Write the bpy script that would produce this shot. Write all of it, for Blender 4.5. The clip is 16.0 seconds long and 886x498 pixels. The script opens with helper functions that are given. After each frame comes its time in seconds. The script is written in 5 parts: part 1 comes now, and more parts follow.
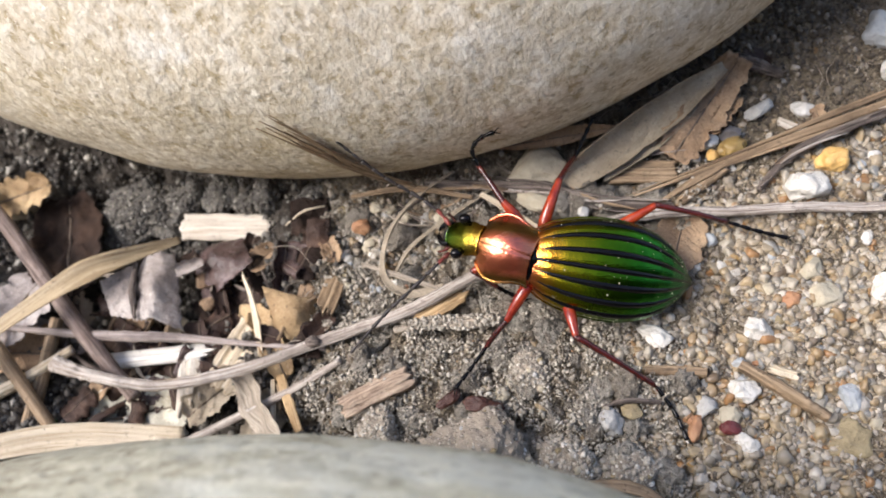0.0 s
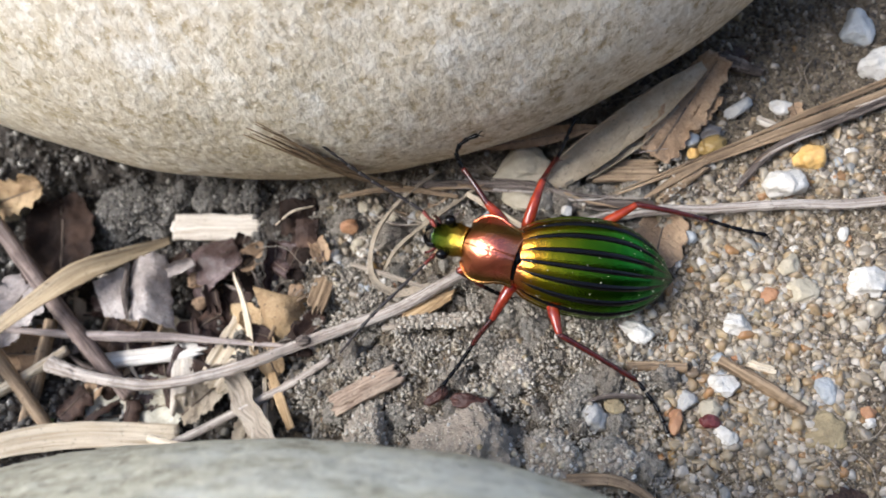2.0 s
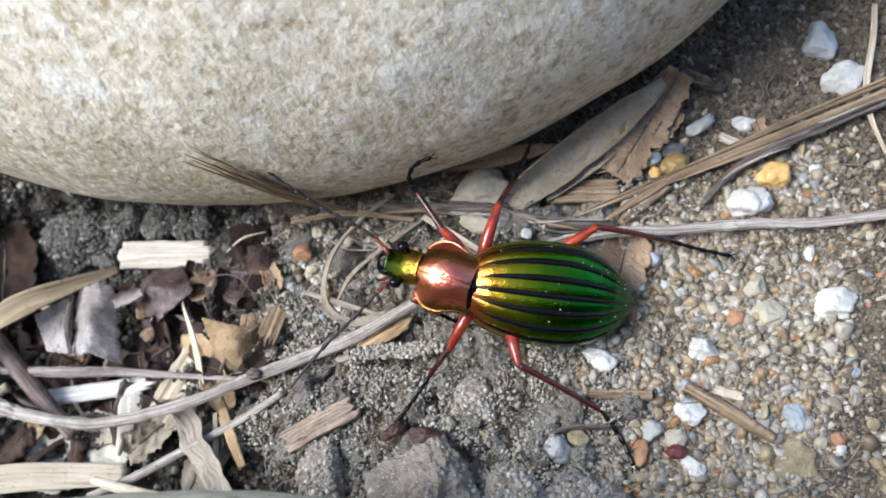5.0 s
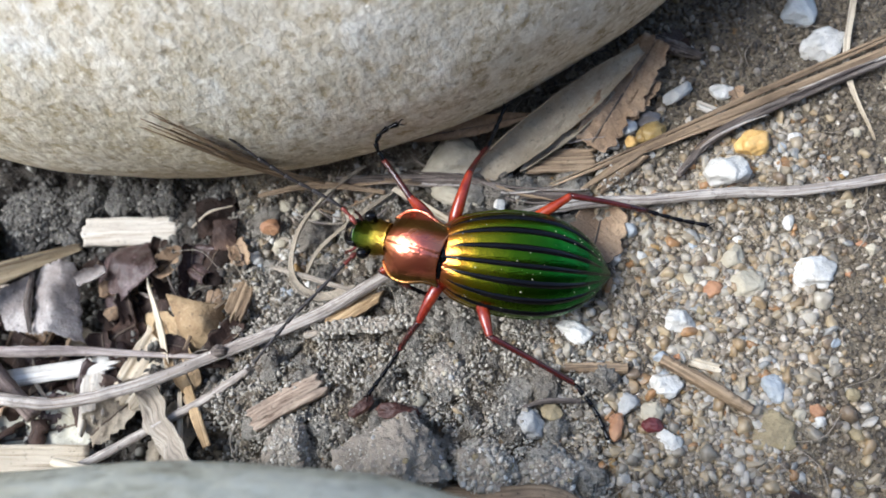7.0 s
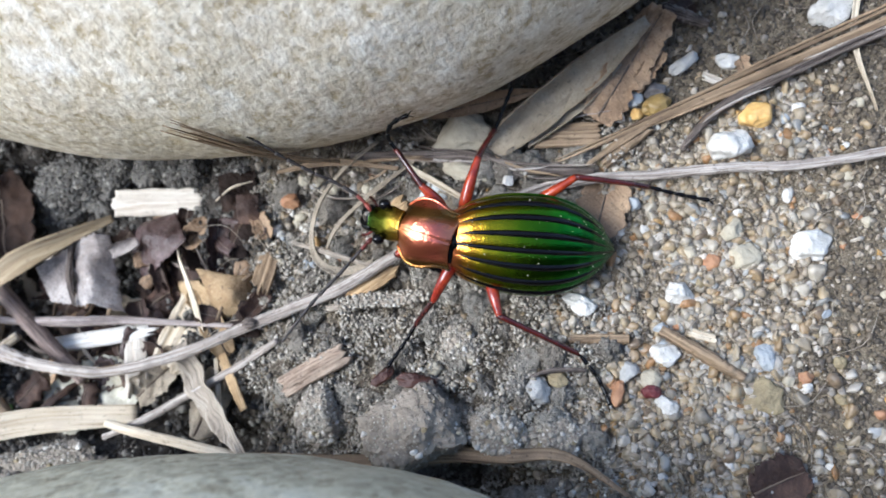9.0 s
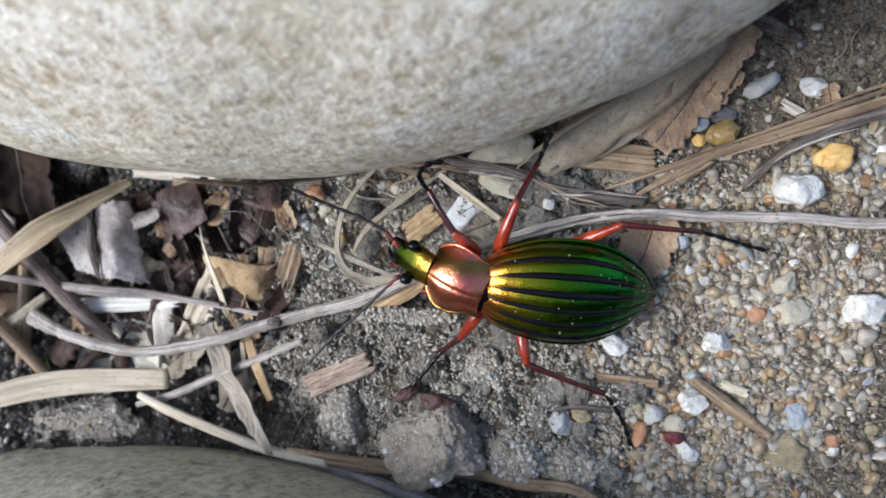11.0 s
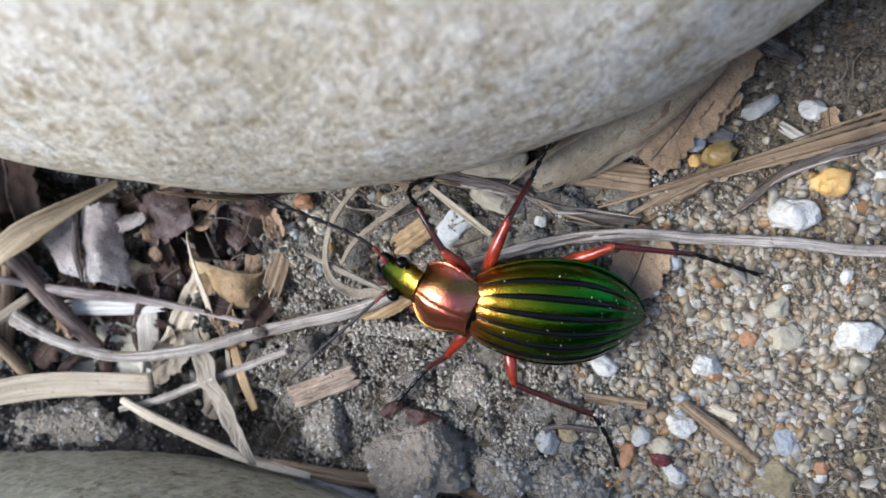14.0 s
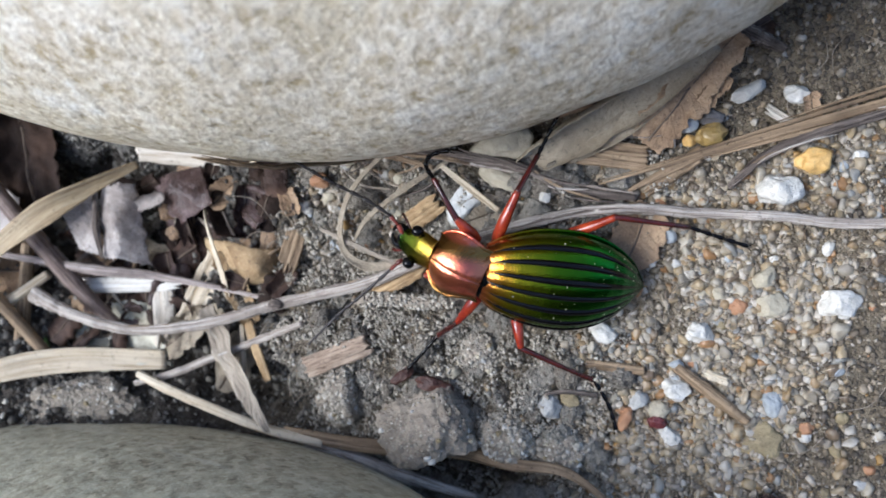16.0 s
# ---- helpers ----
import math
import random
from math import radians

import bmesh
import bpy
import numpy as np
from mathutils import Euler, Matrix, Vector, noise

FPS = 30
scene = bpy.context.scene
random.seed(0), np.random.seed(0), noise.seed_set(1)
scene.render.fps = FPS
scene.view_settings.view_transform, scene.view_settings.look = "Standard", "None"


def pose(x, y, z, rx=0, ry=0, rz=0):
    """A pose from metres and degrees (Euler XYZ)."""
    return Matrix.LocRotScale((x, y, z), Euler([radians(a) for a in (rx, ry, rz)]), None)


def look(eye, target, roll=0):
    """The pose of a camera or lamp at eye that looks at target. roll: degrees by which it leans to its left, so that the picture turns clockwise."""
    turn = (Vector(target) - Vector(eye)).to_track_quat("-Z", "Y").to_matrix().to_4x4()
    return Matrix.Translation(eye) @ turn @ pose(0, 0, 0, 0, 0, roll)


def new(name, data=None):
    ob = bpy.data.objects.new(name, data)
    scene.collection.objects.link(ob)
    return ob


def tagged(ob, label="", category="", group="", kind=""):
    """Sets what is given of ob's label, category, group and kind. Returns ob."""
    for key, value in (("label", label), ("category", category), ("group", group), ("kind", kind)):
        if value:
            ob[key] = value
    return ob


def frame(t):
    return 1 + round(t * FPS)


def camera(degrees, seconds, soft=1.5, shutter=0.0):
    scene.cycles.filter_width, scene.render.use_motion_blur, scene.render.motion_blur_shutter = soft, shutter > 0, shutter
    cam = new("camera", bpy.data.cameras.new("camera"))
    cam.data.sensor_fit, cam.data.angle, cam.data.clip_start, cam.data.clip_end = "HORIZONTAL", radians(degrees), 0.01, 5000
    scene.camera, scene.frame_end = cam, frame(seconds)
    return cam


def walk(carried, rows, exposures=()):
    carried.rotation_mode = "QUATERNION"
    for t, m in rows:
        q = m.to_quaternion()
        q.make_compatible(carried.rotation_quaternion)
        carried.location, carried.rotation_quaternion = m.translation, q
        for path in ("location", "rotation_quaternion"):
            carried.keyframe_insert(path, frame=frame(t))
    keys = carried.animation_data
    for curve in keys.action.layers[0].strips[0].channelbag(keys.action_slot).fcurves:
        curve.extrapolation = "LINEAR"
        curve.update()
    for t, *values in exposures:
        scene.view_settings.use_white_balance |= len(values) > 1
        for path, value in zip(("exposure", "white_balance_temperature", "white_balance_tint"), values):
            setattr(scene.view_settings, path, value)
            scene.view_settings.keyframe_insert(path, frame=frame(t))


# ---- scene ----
cam = camera(59.0, 16.0, 1.7)
cam.data.dof.use_dof, cam.data.dof.focus_distance, cam.data.dof.aperture_fstop = True, 0.0665, 42.0
METRES, EYE, TILT, LEAN, TURN = 0.07, 0.07259, -69.04, 9.557, 0.0
ROWS = [
    (0.0, 0.0, 0.0, 0.0, 0.0, 0.0, -0.0),
    (0.5, 0.0015, -0.0071, 0.0106, 0.44, -0.21, 0.15),
    (1.0, 0.0067, 0.0041, 0.0054, 0.17, -0.81, 0.15),
    (1.5, 0.0082, -0.0062, 0.0148, 0.04, -1.12, 0.3),
    (2.0, 0.011, -0.0211, 0.0233, -0.43, -1.23, 0.62),
    (2.5, 0.0185, -0.0177, 0.0163, -0.46, -1.2, 0.91),
    (3.0, 0.0199, -0.0079, 0.0172, -0.83, -1.37, 1.13),
    (3.5, 0.0261, -0.0004, 0.0238, -1.23, -1.32, 1.07),
    (4.0, 0.0366, 0.0166, 0.0335, -1.56, -0.65, 1.23),
    (4.5, 0.0265, 0.0138, 0.0316, -1.54, -0.68, 0.92),
    (4.7, 0.0383, 0.0186, 0.0432, -1.63, -0.58, 1.16),
    (6.8, 0.0655, 0.0450, 0.0179, -3.07, -0.21, 2.18),
    (7.0, 0.0708, 0.0506, 0.0089, -2.65, -0.76, 1.85),
    (7.5, 0.0833, 0.0697, 0.0126, -2.31, -3.21, 1.97),
    (8.0, 0.0756, 0.0808, 0.0142, -1.81, -3.76, 1.5),
    (8.5, 0.0783, 0.071, 0.0298, -1.67, -3.99, 1.91),
    (9.0, 0.0878, 0.0061, 0.1379, -1.19, -9.22, 3.35),
    (9.2, 0.0903, -0.0121, 0.1868, -1.11, -10.80, 3.79),
    (11.3, 0.1031, 0.1937, 0.4664, 2.24, -28.07, 0.78),
    (11.5, 0.094, 0.2074, 0.4685, 2.03, -28.73, 0.46),
    (12.0, 0.094, 0.2002, 0.4685, 1.77, -29.1, 0.05),
    (12.5, 0.0963, 0.1971, 0.4712, 1.62, -28.88, -0.23),
    (13.0, 0.0753, 0.1799, 0.4435, 2.03, -28.57, -0.79),
    (13.5, 0.0981, 0.1876, 0.4712, 2.16, -27.31, -0.72),
    (14.0, 0.1075, 0.1961, 0.4768, 2.26, -27.42, -0.1),
    (14.5, 0.0991, 0.1832, 0.4629, 2.51, -27.57, -0.18),
    (15.0, 0.09, 0.1651, 0.4613, 2.11, -27.94, -0.31),
    (15.5, 0.0771, 0.1396, 0.4648, 1.51, -27.35, -0.77),
    (16.0, 0.0666, 0.1098, 0.4452, 0.96, -25.72, -1.2),
]
walk(cam, [(t, pose(0, 0, EYE, TILT, LEAN, TURN) @ pose(METRES * x, METRES * y, METRES * z, 90 + pitch, roll, yaw)) for t, x, y, z, yaw, pitch, roll in ROWS],
     [(0.0, 1.53, 6450, 13), (1.0, 1.49, 6300, 12), (3.5, 1.49, 5830, 8), (4.5, 1.51, 5680, 7), (7.5, 1.52, 5720, 7), (9.0, 1.57, 5560, 7), (11.5, 1.18, 5650, 8), (16.0, 1.25, 5600, 8)])

# ---- light: a bright, thinly clouded sky ----
SUN_ELEVATION, SUN_AZIMUTH = 53.0, -96.0  # degrees; azimuth from +y towards +x
world = bpy.data.worlds.new("sky")
scene.world = world
world.use_nodes = True
wn = world.node_tree.nodes
sky = wn.new("ShaderNodeTexSky")
sky.sky_type = "NISHITA"
sky.sun_disc = False
sky.sun_elevation, sky.sun_rotation = radians(SUN_ELEVATION), radians(SUN_AZIMUTH)
sky.dust_density, sky.air_density = 3.0, 1.0
wn["Background"].inputs["Strength"].default_value = 0.105
world.node_tree.links.new(sky.outputs[0], wn["Background"].inputs["Color"])
sun = new("sun", bpy.data.lights.new("sun", "SUN"))
sun.data.energy, sun.data.angle, sun.data.color = 1.4, radians(30), (1.0, 0.975, 0.94)
a_, e_ = radians(SUN_AZIMUTH), radians(SUN_ELEVATION)
sun.matrix_world = look((0, 0, 0), (-math.sin(a_) * math.cos(e_), -math.cos(a_) * math.cos(e_), -math.sin(e_)))

# ---- tools: shapes are given in millimetres ----
MM = 0.001
V = Vector


def mm(x, y, z, rx=0, ry=0, rz=0):
    return pose(x * MM, y * MM, z * MM, rx, ry, rz)


def link_mesh(name, me, material, parent, label, smooth):
    me.materials.append(material)
    if smooth:
        me.polygons.foreach_set("use_smooth", [True] * len(me.polygons))
    ob = new(name, me)
    if parent:
        ob.parent = parent
    if label:
        ob["label"] = label
    return ob


def part(name, bm, material, parent=None, label="", smooth=True):
    """One mesh object out of a bmesh in millimetres."""
    if not bm.verts.layers.float_vector.get("grain"):
        lay = bm.verts.layers.float_vector.new("grain")
        for v in bm.verts:
            v[lay] = v.co
    bmesh.ops.scale(bm, vec=(MM, MM, MM), verts=bm.verts)
    bmesh.ops.recalc_face_normals(bm, faces=bm.faces)
    me = bpy.data.meshes.new(name)
    bm.to_mesh(me)
    bm.free()
    return link_mesh(name, me, material, parent, label, smooth)


def spline(points, n):
    """A Catmull-Rom curve through the points, n samples."""
    p = [V(q) for q in points]
    p = [2 * p[0] - p[1], *p, 2 * p[-1] - p[-2]]
    out = []
    for i in range(n):
        u = i / (n - 1) * (len(p) - 3)
        k = min(int(u), len(p) - 4)
        t = u - k
        a, b, c, d = p[k:k + 4]
        out.append(0.5 * (2 * b + (c - a) * t + (2 * a - 5 * b + 4 * c - d) * t * t + (3 * b - 3 * c + d - a) * t ** 3))
    return out


def value(table, s):
    """Linear interpolation in evenly spaced values, s from 0 to 1."""
    u = max(0, min(1, s)) * (len(table) - 1)
    k = min(int(u), len(table) - 2)
    return table[k] + (table[k + 1] - table[k]) * (u - k)


def tube(points, radii, n=24, ring=10, rough=0.0, seed=0, flat=1.0, bm=None, ridges=0.0):
    """A round stem along a curve; rough is the relief as a share of the radius."""
    bm = bm or bmesh.new()
    lay = bm.verts.layers.float_vector.get("grain") or bm.verts.layers.float_vector.new("grain")
    path = spline(points, n)
    gone = 0.0
    up = V((0, 0, 1))
    last = None
    first = None
    for i, c in enumerate(path):
        d = (path[min(i + 1, n - 1)] - path[max(i - 1, 0)]).normalized()
        side = d.cross(up)
        if side.length < 0.1:
            side = d.cross(V((0, 1, 0)))
        side.normalize()
        top = side.cross(d)
        r = value(radii, i / (n - 1))
        row = []
        gone += (c - path[max(i - 1, 0)]).length
        for k in range(ring):
            a = 2 * math.pi * k / ring
            q = r * (1 + rough * noise.noise(V((seed * 7.1 + 2 * math.cos(a), 2 * math.sin(a), i * 0.35))) + ridges * math.sin(a * 3 + seed))
            row.append(bm.verts.new(c + side * q * math.cos(a) + top * q * flat * math.sin(a)))
            row[-1][lay] = (gone + seed * 13.7, r * math.cos(a), r * math.sin(a))
        if last:
            for k in range(ring):
                bm.faces.new((last[k], last[(k + 1) % ring], row[(k + 1) % ring], row[k]))
        first = first or row
        last = row
    bm.faces.new(first)
    bm.faces.new(list(reversed(last)))
    return bm


def blade(points, widths, n=40, across=8, dish=0.25, ribs=0.06, thick=0.12, twist=(0, 0), ragged=0.0, seed=0, wave=0.0):
    """A dry grass blade or straw strip along a curve: a ribbed, dished strip with thickness."""
    bm = bmesh.new()
    path = spline(points, n)
    grid = []
    for i, c in enumerate(path):
        s = i / (n - 1)
        d = (path[min(i + 1, n - 1)] - path[max(i - 1, 0)]).normalized()
        side = d.cross(V((0, 0, 1)))
        if side.length < 0.1:
            side = V((1, 0, 0))
        side.normalize()
        turn = Matrix.Rotation(radians(value(twist, s)), 3, d)
        side = turn @ side
        top = side.cross(d)
        w = value(widths, s) / 2
        row = []
        for k in range(across + 1):
            v = 2 * k / across - 1
            e = 1 + ragged * noise.noise(V((s * 9, v * 2 + 3 * (v > 0), seed * 3.3))) if abs(v) == 1 else 1
            z = dish * w * v * v + ribs * (k % 2) + wave * noise.noise(V((s * 6, v, seed + 0.5)))
            row.append(c + side * (w * v * e) + top * z)
        grid.append((row, top))
    return sheet(bm, grid, thick, True)


def sheet(bm, grid, thick, straight=False):
    """Closes rows of (points, up) into a thin solid."""
    lay = bm.verts.layers.float_vector.new("grain") if straight else None
    tops = [[bm.verts.new(p) for p in row] for row, _ in grid]
    lows = [[bm.verts.new(p - up * thick) for p in row] for row, up in grid]
    m, n = len(grid), len(grid[0][0])
    if straight:
        gone = 0.0
        for i, (row, _) in enumerate(grid):
            gone += (row[n // 2] - grid[max(i - 1, 0)][0][n // 2]).length
            for k, p in enumerate(row):
                tops[i][k][lay] = lows[i][k][lay] = (gone + grid[0][0][0].x, (p - row[0]).length + grid[0][0][0].y * 3.1, 0)
    for i in range(m - 1):
        for k in range(n - 1):
            bm.faces.new((tops[i][k], tops[i][k + 1], tops[i + 1][k + 1], tops[i + 1][k]))
            bm.faces.new((lows[i][k], lows[i + 1][k], lows[i + 1][k + 1], lows[i][k + 1]))
        for k in (0, n - 1):
            bm.faces.new((tops[i][k], tops[i + 1][k], lows[i + 1][k], lows[i][k]))
    for i in (0, m - 1):
        for k in range(n - 1):
            bm.faces.new((tops[i][k], lows[i][k], lows[i][k + 1], tops[i][k + 1]))
    return bm


def leaf(length, width, outline, roll=0.0, bend=0.0, crumple=0.6, ragged=0.15, thick=0.12, seed=0, n=40, across=24, fold=0.0, vein=0.15):
    """A dead leaf lying along x: an outline of half widths, rolled about its midrib (degrees), bent up along its length, crumpled."""
    bm = bmesh.new()
    grid = []
    for i in range(n):
        s = i / (n - 1)
        w = max(0.03, value(outline, s)) * width / 2
        row = []
        for k in range(across + 1):
            v = 2 * k / across - 1
            e = 1 + ragged * (noise.noise(V((s * 8, 5 * (v > 0), seed))) + 0.6 * noise.noise(V((s * 23, 7 * (v > 0), seed + 4)))) * abs(v) ** 3
            arc = v * w * e
            if roll:
                a = radians(roll) * v
                r = w / radians(roll)
                y, z = r * math.sin(a) * e, r * (1 - math.cos(a))
            else:
                y, z = arc, 0
            z += fold * abs(arc) - vein * math.exp(-(v * 9) ** 2) + 0.05 * math.cos(s * 60 + abs(v) * 14) * (1 - abs(v))
            x = length * (s - 0.5)
            z += bend * length * (s - 0.5) ** 2 * 4
            z += crumple * (noise.noise(V((x * 0.28, y * 0.28, seed * 2.7))) + 0.4 * noise.noise(V((x * 0.8, y * 0.8, seed * 1.3))) + 0.16 * abs(noise.noise(V((x * 1.7, y * 1.7, seed * 0.7)))))
            row.append(V((x + ragged * width * 0.15 * noise.noise(V((v * 4, s * 3, seed + 9))), y, z)))
        grid.append((row, V((0, 0, 1))))
    return sheet(bm, grid, thick)


def pebble(rx, ry, rz, seed=0, facets=5, bumps=0.12, level=4):
    """A worn or broken grain of rock: a ball cut by a few planes and roughened."""
    rnd = random.Random(seed)
    bm = bmesh.new()
    bmesh.ops.create_icosphere(bm, subdivisions=level, radius=1)
    planes = []
    for _ in range(facets):
        d = V((rnd.gauss(0, 1), rnd.gauss(0, 1), rnd.gauss(0, 0.8))).normalized()
        planes.append((d, rnd.uniform(0.55, 0.84)))
    for v in bm.verts:
        p = v.co.copy()
        for d, h in planes:
            over = p.dot(d) - h
            if over > 0:
                p -= d * over * 0.9
        p *= 1 + bumps * noise.noise(p * 1.7 + V((seed, 0, 0))) + bumps * 0.45 * noise.noise(p * 5 + V((0, seed, 0))) + bumps * 0.25 * noise.noise(p * 12 + V((0, seed, 4)))
        v.co = V((p.x * rx, p.y * ry, p.z * rz))
    return bm


def chip(length, width, thick, seed=0, n=26, across=9, ridge=0.12, torn=0.12, bow=0.0):
    """A split piece of wood or straw along x, with grain ridges and torn ends."""
    rnd = random.Random(seed)
    tear = [rnd.uniform(-1, 1) * torn * length for _ in range(across + 1)]
    tear2 = [rnd.uniform(-1, 1) * torn * length for _ in range(across + 1)]
    rib = [rnd.uniform(-1, 1) * ridge for _ in range(across + 1)]
    bm = bmesh.new()
    grid = []
    for i in range(n):
        s = i / (n - 1)
        row = []
        for k in range(across + 1):
            v = 2 * k / across - 1
            x = -length / 2 + tear[k] * (1 - s) ** 3 + (length + tear2[k] * s ** 3) * s
            y = v * width / 2 * (1 + 0.12 * noise.noise(V((s * 4, 3 * (v > 0), seed))))
            z = rib[k] + bow * (1 - 4 * (s - 0.5) ** 2) + 0.25 * thick * noise.noise(V((s * 5, v * 2, seed + 0.3))) - 0.25 * thick * v * v
            row.append(V((x, y, z)))
        grid.append((row, V((0, 0, 1))))
    return sheet(bm, grid, thick)


def drape(corners, bulge, crumple=0.5, ragged=0.2, thick=0.12, seed=0, n=34, across=26, round_=True):
    """A dead leaf hung between four corners (two rows of two, millimetres about their middle): bulged out of its plane, crumpled and frayed."""
    a, b, c, d = (V(p) for p in corners)
    up = (b - a).cross(a - c).normalized()
    bm = bmesh.new()
    grid = []
    for i in range(n):
        v = i / (n - 1)
        row = []
        for k in range(across + 1):
            u = k / across
            rim = max(abs(2 * u - 1), abs(2 * v - 1)) ** 5
            uu = u + ragged * 0.07 * rim * (noise.noise(V((u * 6, v * 9, seed))) + 0.6 * noise.noise(V((u * 17, v * 21, seed + 3))))
            vv = v + ragged * 0.07 * rim * (noise.noise(V((u * 9, v * 6, seed + 7))) + 0.6 * noise.noise(V((u * 21, v * 17, seed + 9))))
            p = (a * (1 - uu) + b * uu) * (1 - vv) + (c * (1 - uu) + d * uu) * vv
            hump = math.sin(math.pi * u) * (math.sin(math.pi * min(1, 0.15 + 0.85 * v)) if round_ else 1)
            rough = noise.noise(p * 0.35 + V((seed * 2.7, 0, 0))) + 0.45 * noise.noise(p * 0.9 + V((0, seed * 1.3, 0))) + 0.25 * abs(noise.noise(p * 2.0 + V((0, 0, seed))))
            row.append(p + up * (bulge * hump + crumple * rough))
        grid.append((row, up))
    return sheet(bm, grid, thick)


# ---- materials ----
def material(name, roughness=0.7, metallic=0.0, specular=0.5):
    m = bpy.data.materials.new(name)
    m.use_nodes = True
    n, l = m.node_tree.nodes, m.node_tree.links
    b = n["Principled BSDF"]
    b.inputs["Roughness"].default_value = roughness
    b.inputs["Metallic"].default_value = metallic
    b.inputs["Specular IOR Level"].default_value = specular
    return m, n, l, b


def noise_node(n, l, coord, scale, detail=4.0, rough=0.6, kind="FAC"):
    t = n.new("ShaderNodeTexNoise")
    t.inputs["Scale"].default_value, t.inputs["Detail"].default_value, t.inputs["Roughness"].default_value = scale, detail, rough
    l.new(coord, t.inputs["Vector"])
    return t.outputs["Fac" if kind == "FAC" else "Color"]


def ramp(n, l, source, stops, hard=False):
    r = n.new("ShaderNodeValToRGB")
    e = r.color_ramp.elements
    for k, (at, c) in enumerate(stops):
        x = e[k] if k < 2 else e.new(at)
        x.position = at
        x.color = (*c, 1) if len(c) == 3 else c
    if hard:
        r.color_ramp.interpolation = "CONSTANT"
    l.new(source, r.inputs["Fac"])
    return r.outputs["Color"]


def mix(n, l, fac, a, b, mode="MIX"):
    m = n.new("ShaderNodeMix")
    m.data_type, m.blend_type = "RGBA", mode
    if isinstance(fac, float):
        m.inputs["Factor"].default_value = fac
    else:
        l.new(fac, m.inputs["Factor"])
    for socket, c in ((m.inputs["A"], a), (m.inputs["B"], b)):
        if isinstance(c, tuple):
            socket.default_value = (*c, 1)
        else:
            l.new(c, socket)
    return m.outputs["Result"]


def bump(n, l, height, bsdf, mm_high, strength=1.0, before=None):
    b = n.new("ShaderNodeBump")
    b.inputs["Distance"].default_value, b.inputs["Strength"].default_value = mm_high * MM, strength
    l.new(height, b.inputs["Height"])
    if before:
        l.new(before, b.inputs["Normal"])
    l.new(b.outputs["Normal"], bsdf.inputs["Normal"])
    return b.outputs["Normal"]


def coords(n, kind="Object"):
    return n.new("ShaderNodeTexCoord").outputs[kind]


def stretched(n, l, coord, sx, sy, sz):
    m = n.new("ShaderNodeMapping")
    m.inputs["Scale"].default_value = (sx, sy, sz)
    l.new(coord, m.inputs["Vector"])
    return m.outputs["Vector"]


def rock_material(name, pale, mid, dark, stain, speck=2000.0, streak=None, veins_=None, relief=1.0):
    """Weathered sandstone cobble: fine crystals, pits, and broad stains."""
    m, n, l, b = material(name, 0.85, 0.0, 0.3)
    c = coords(n)
    broad = noise_node(n, l, c, 28, 5, 0.6)
    medium = noise_node(n, l, c, 620, 6, 0.7)
    fine = noise_node(n, l, c, speck, 3, 0.7)
    base = ramp(n, l, medium, [(0.35, dark), (0.46, mid), (0.61, pale)])
    base = mix(n, l, ramp(n, l, broad, [(0.42, (0, 0, 0)), (0.66, (0.8, 0.8, 0.8))]), base, stain)
    base = mix(n, l, ramp(n, l, fine, [(0.57, (0, 0, 0)), (0.68, (0.65, 0.65, 0.65))]), base, tuple(min(1, v * 1.25) for v in pale))
    if veins_:
        cloudy = noise_node(n, l, stretched(n, l, c, 1.0, 1.6, 1.6), 75, 6, 0.75)
        base = mix(n, l, ramp(n, l, cloudy, [(0.56, (0, 0, 0)), (0.68, (0.75, 0.75, 0.75))]), base, veins_)
    if streak:
        lines = noise_node(n, l, stretched(n, l, c, 9, 110, 110), 1.0, 5, 0.6)
        base = mix(n, l, ramp(n, l, lines, [(0.53, (0, 0, 0)), (0.62, (0.7, 0.7, 0.7)), (0.72, (0.2, 0.2, 0.2))]), base, streak)
    cell = n.new("ShaderNodeTexVoronoi")
    cell.inputs["Scale"].default_value = speck * 0.9
    l.new(c, cell.inputs["Vector"])
    shade = n.new("ShaderNodeSeparateColor")
    l.new(cell.outputs["Color"], shade.inputs[0])
    base = mix(n, l, ramp(n, l, shade.outputs[0], [(0.62, (0, 0, 0)), (0.64, (0.28, 0.28, 0.28)), (0.86, (0.28, 0.28, 0.28)), (0.88, (0, 0, 0))]), base, dark)
    base = mix(n, l, ramp(n, l, shade.outputs[1], [(0.80, (0, 0, 0)), (0.82, (0.35, 0.35, 0.35))]), base, tuple(min(1, v * 1.15) for v in pale))
    pits = noise_node(n, l, c, 1000, 2, 0.5)
    base = mix(n, l, ramp(n, l, pits, [(0.28, (0.6, 0.6, 0.6)), (0.38, (0, 0, 0))]), base, tuple(v * 0.7 for v in dark))
    l.new(base, b.inputs["Base Color"])
    one = bump(n, l, medium, b, 0.2 * relief, 0.8)
    one = bump(n, l, shade.outputs[2], b, 0.03, 0.6, one)
    two = bump(n, l, pits, b, 0.16 * relief, 0.6, one)
    bump(n, l, fine, b, 0.09, 0.7, two)
    return m


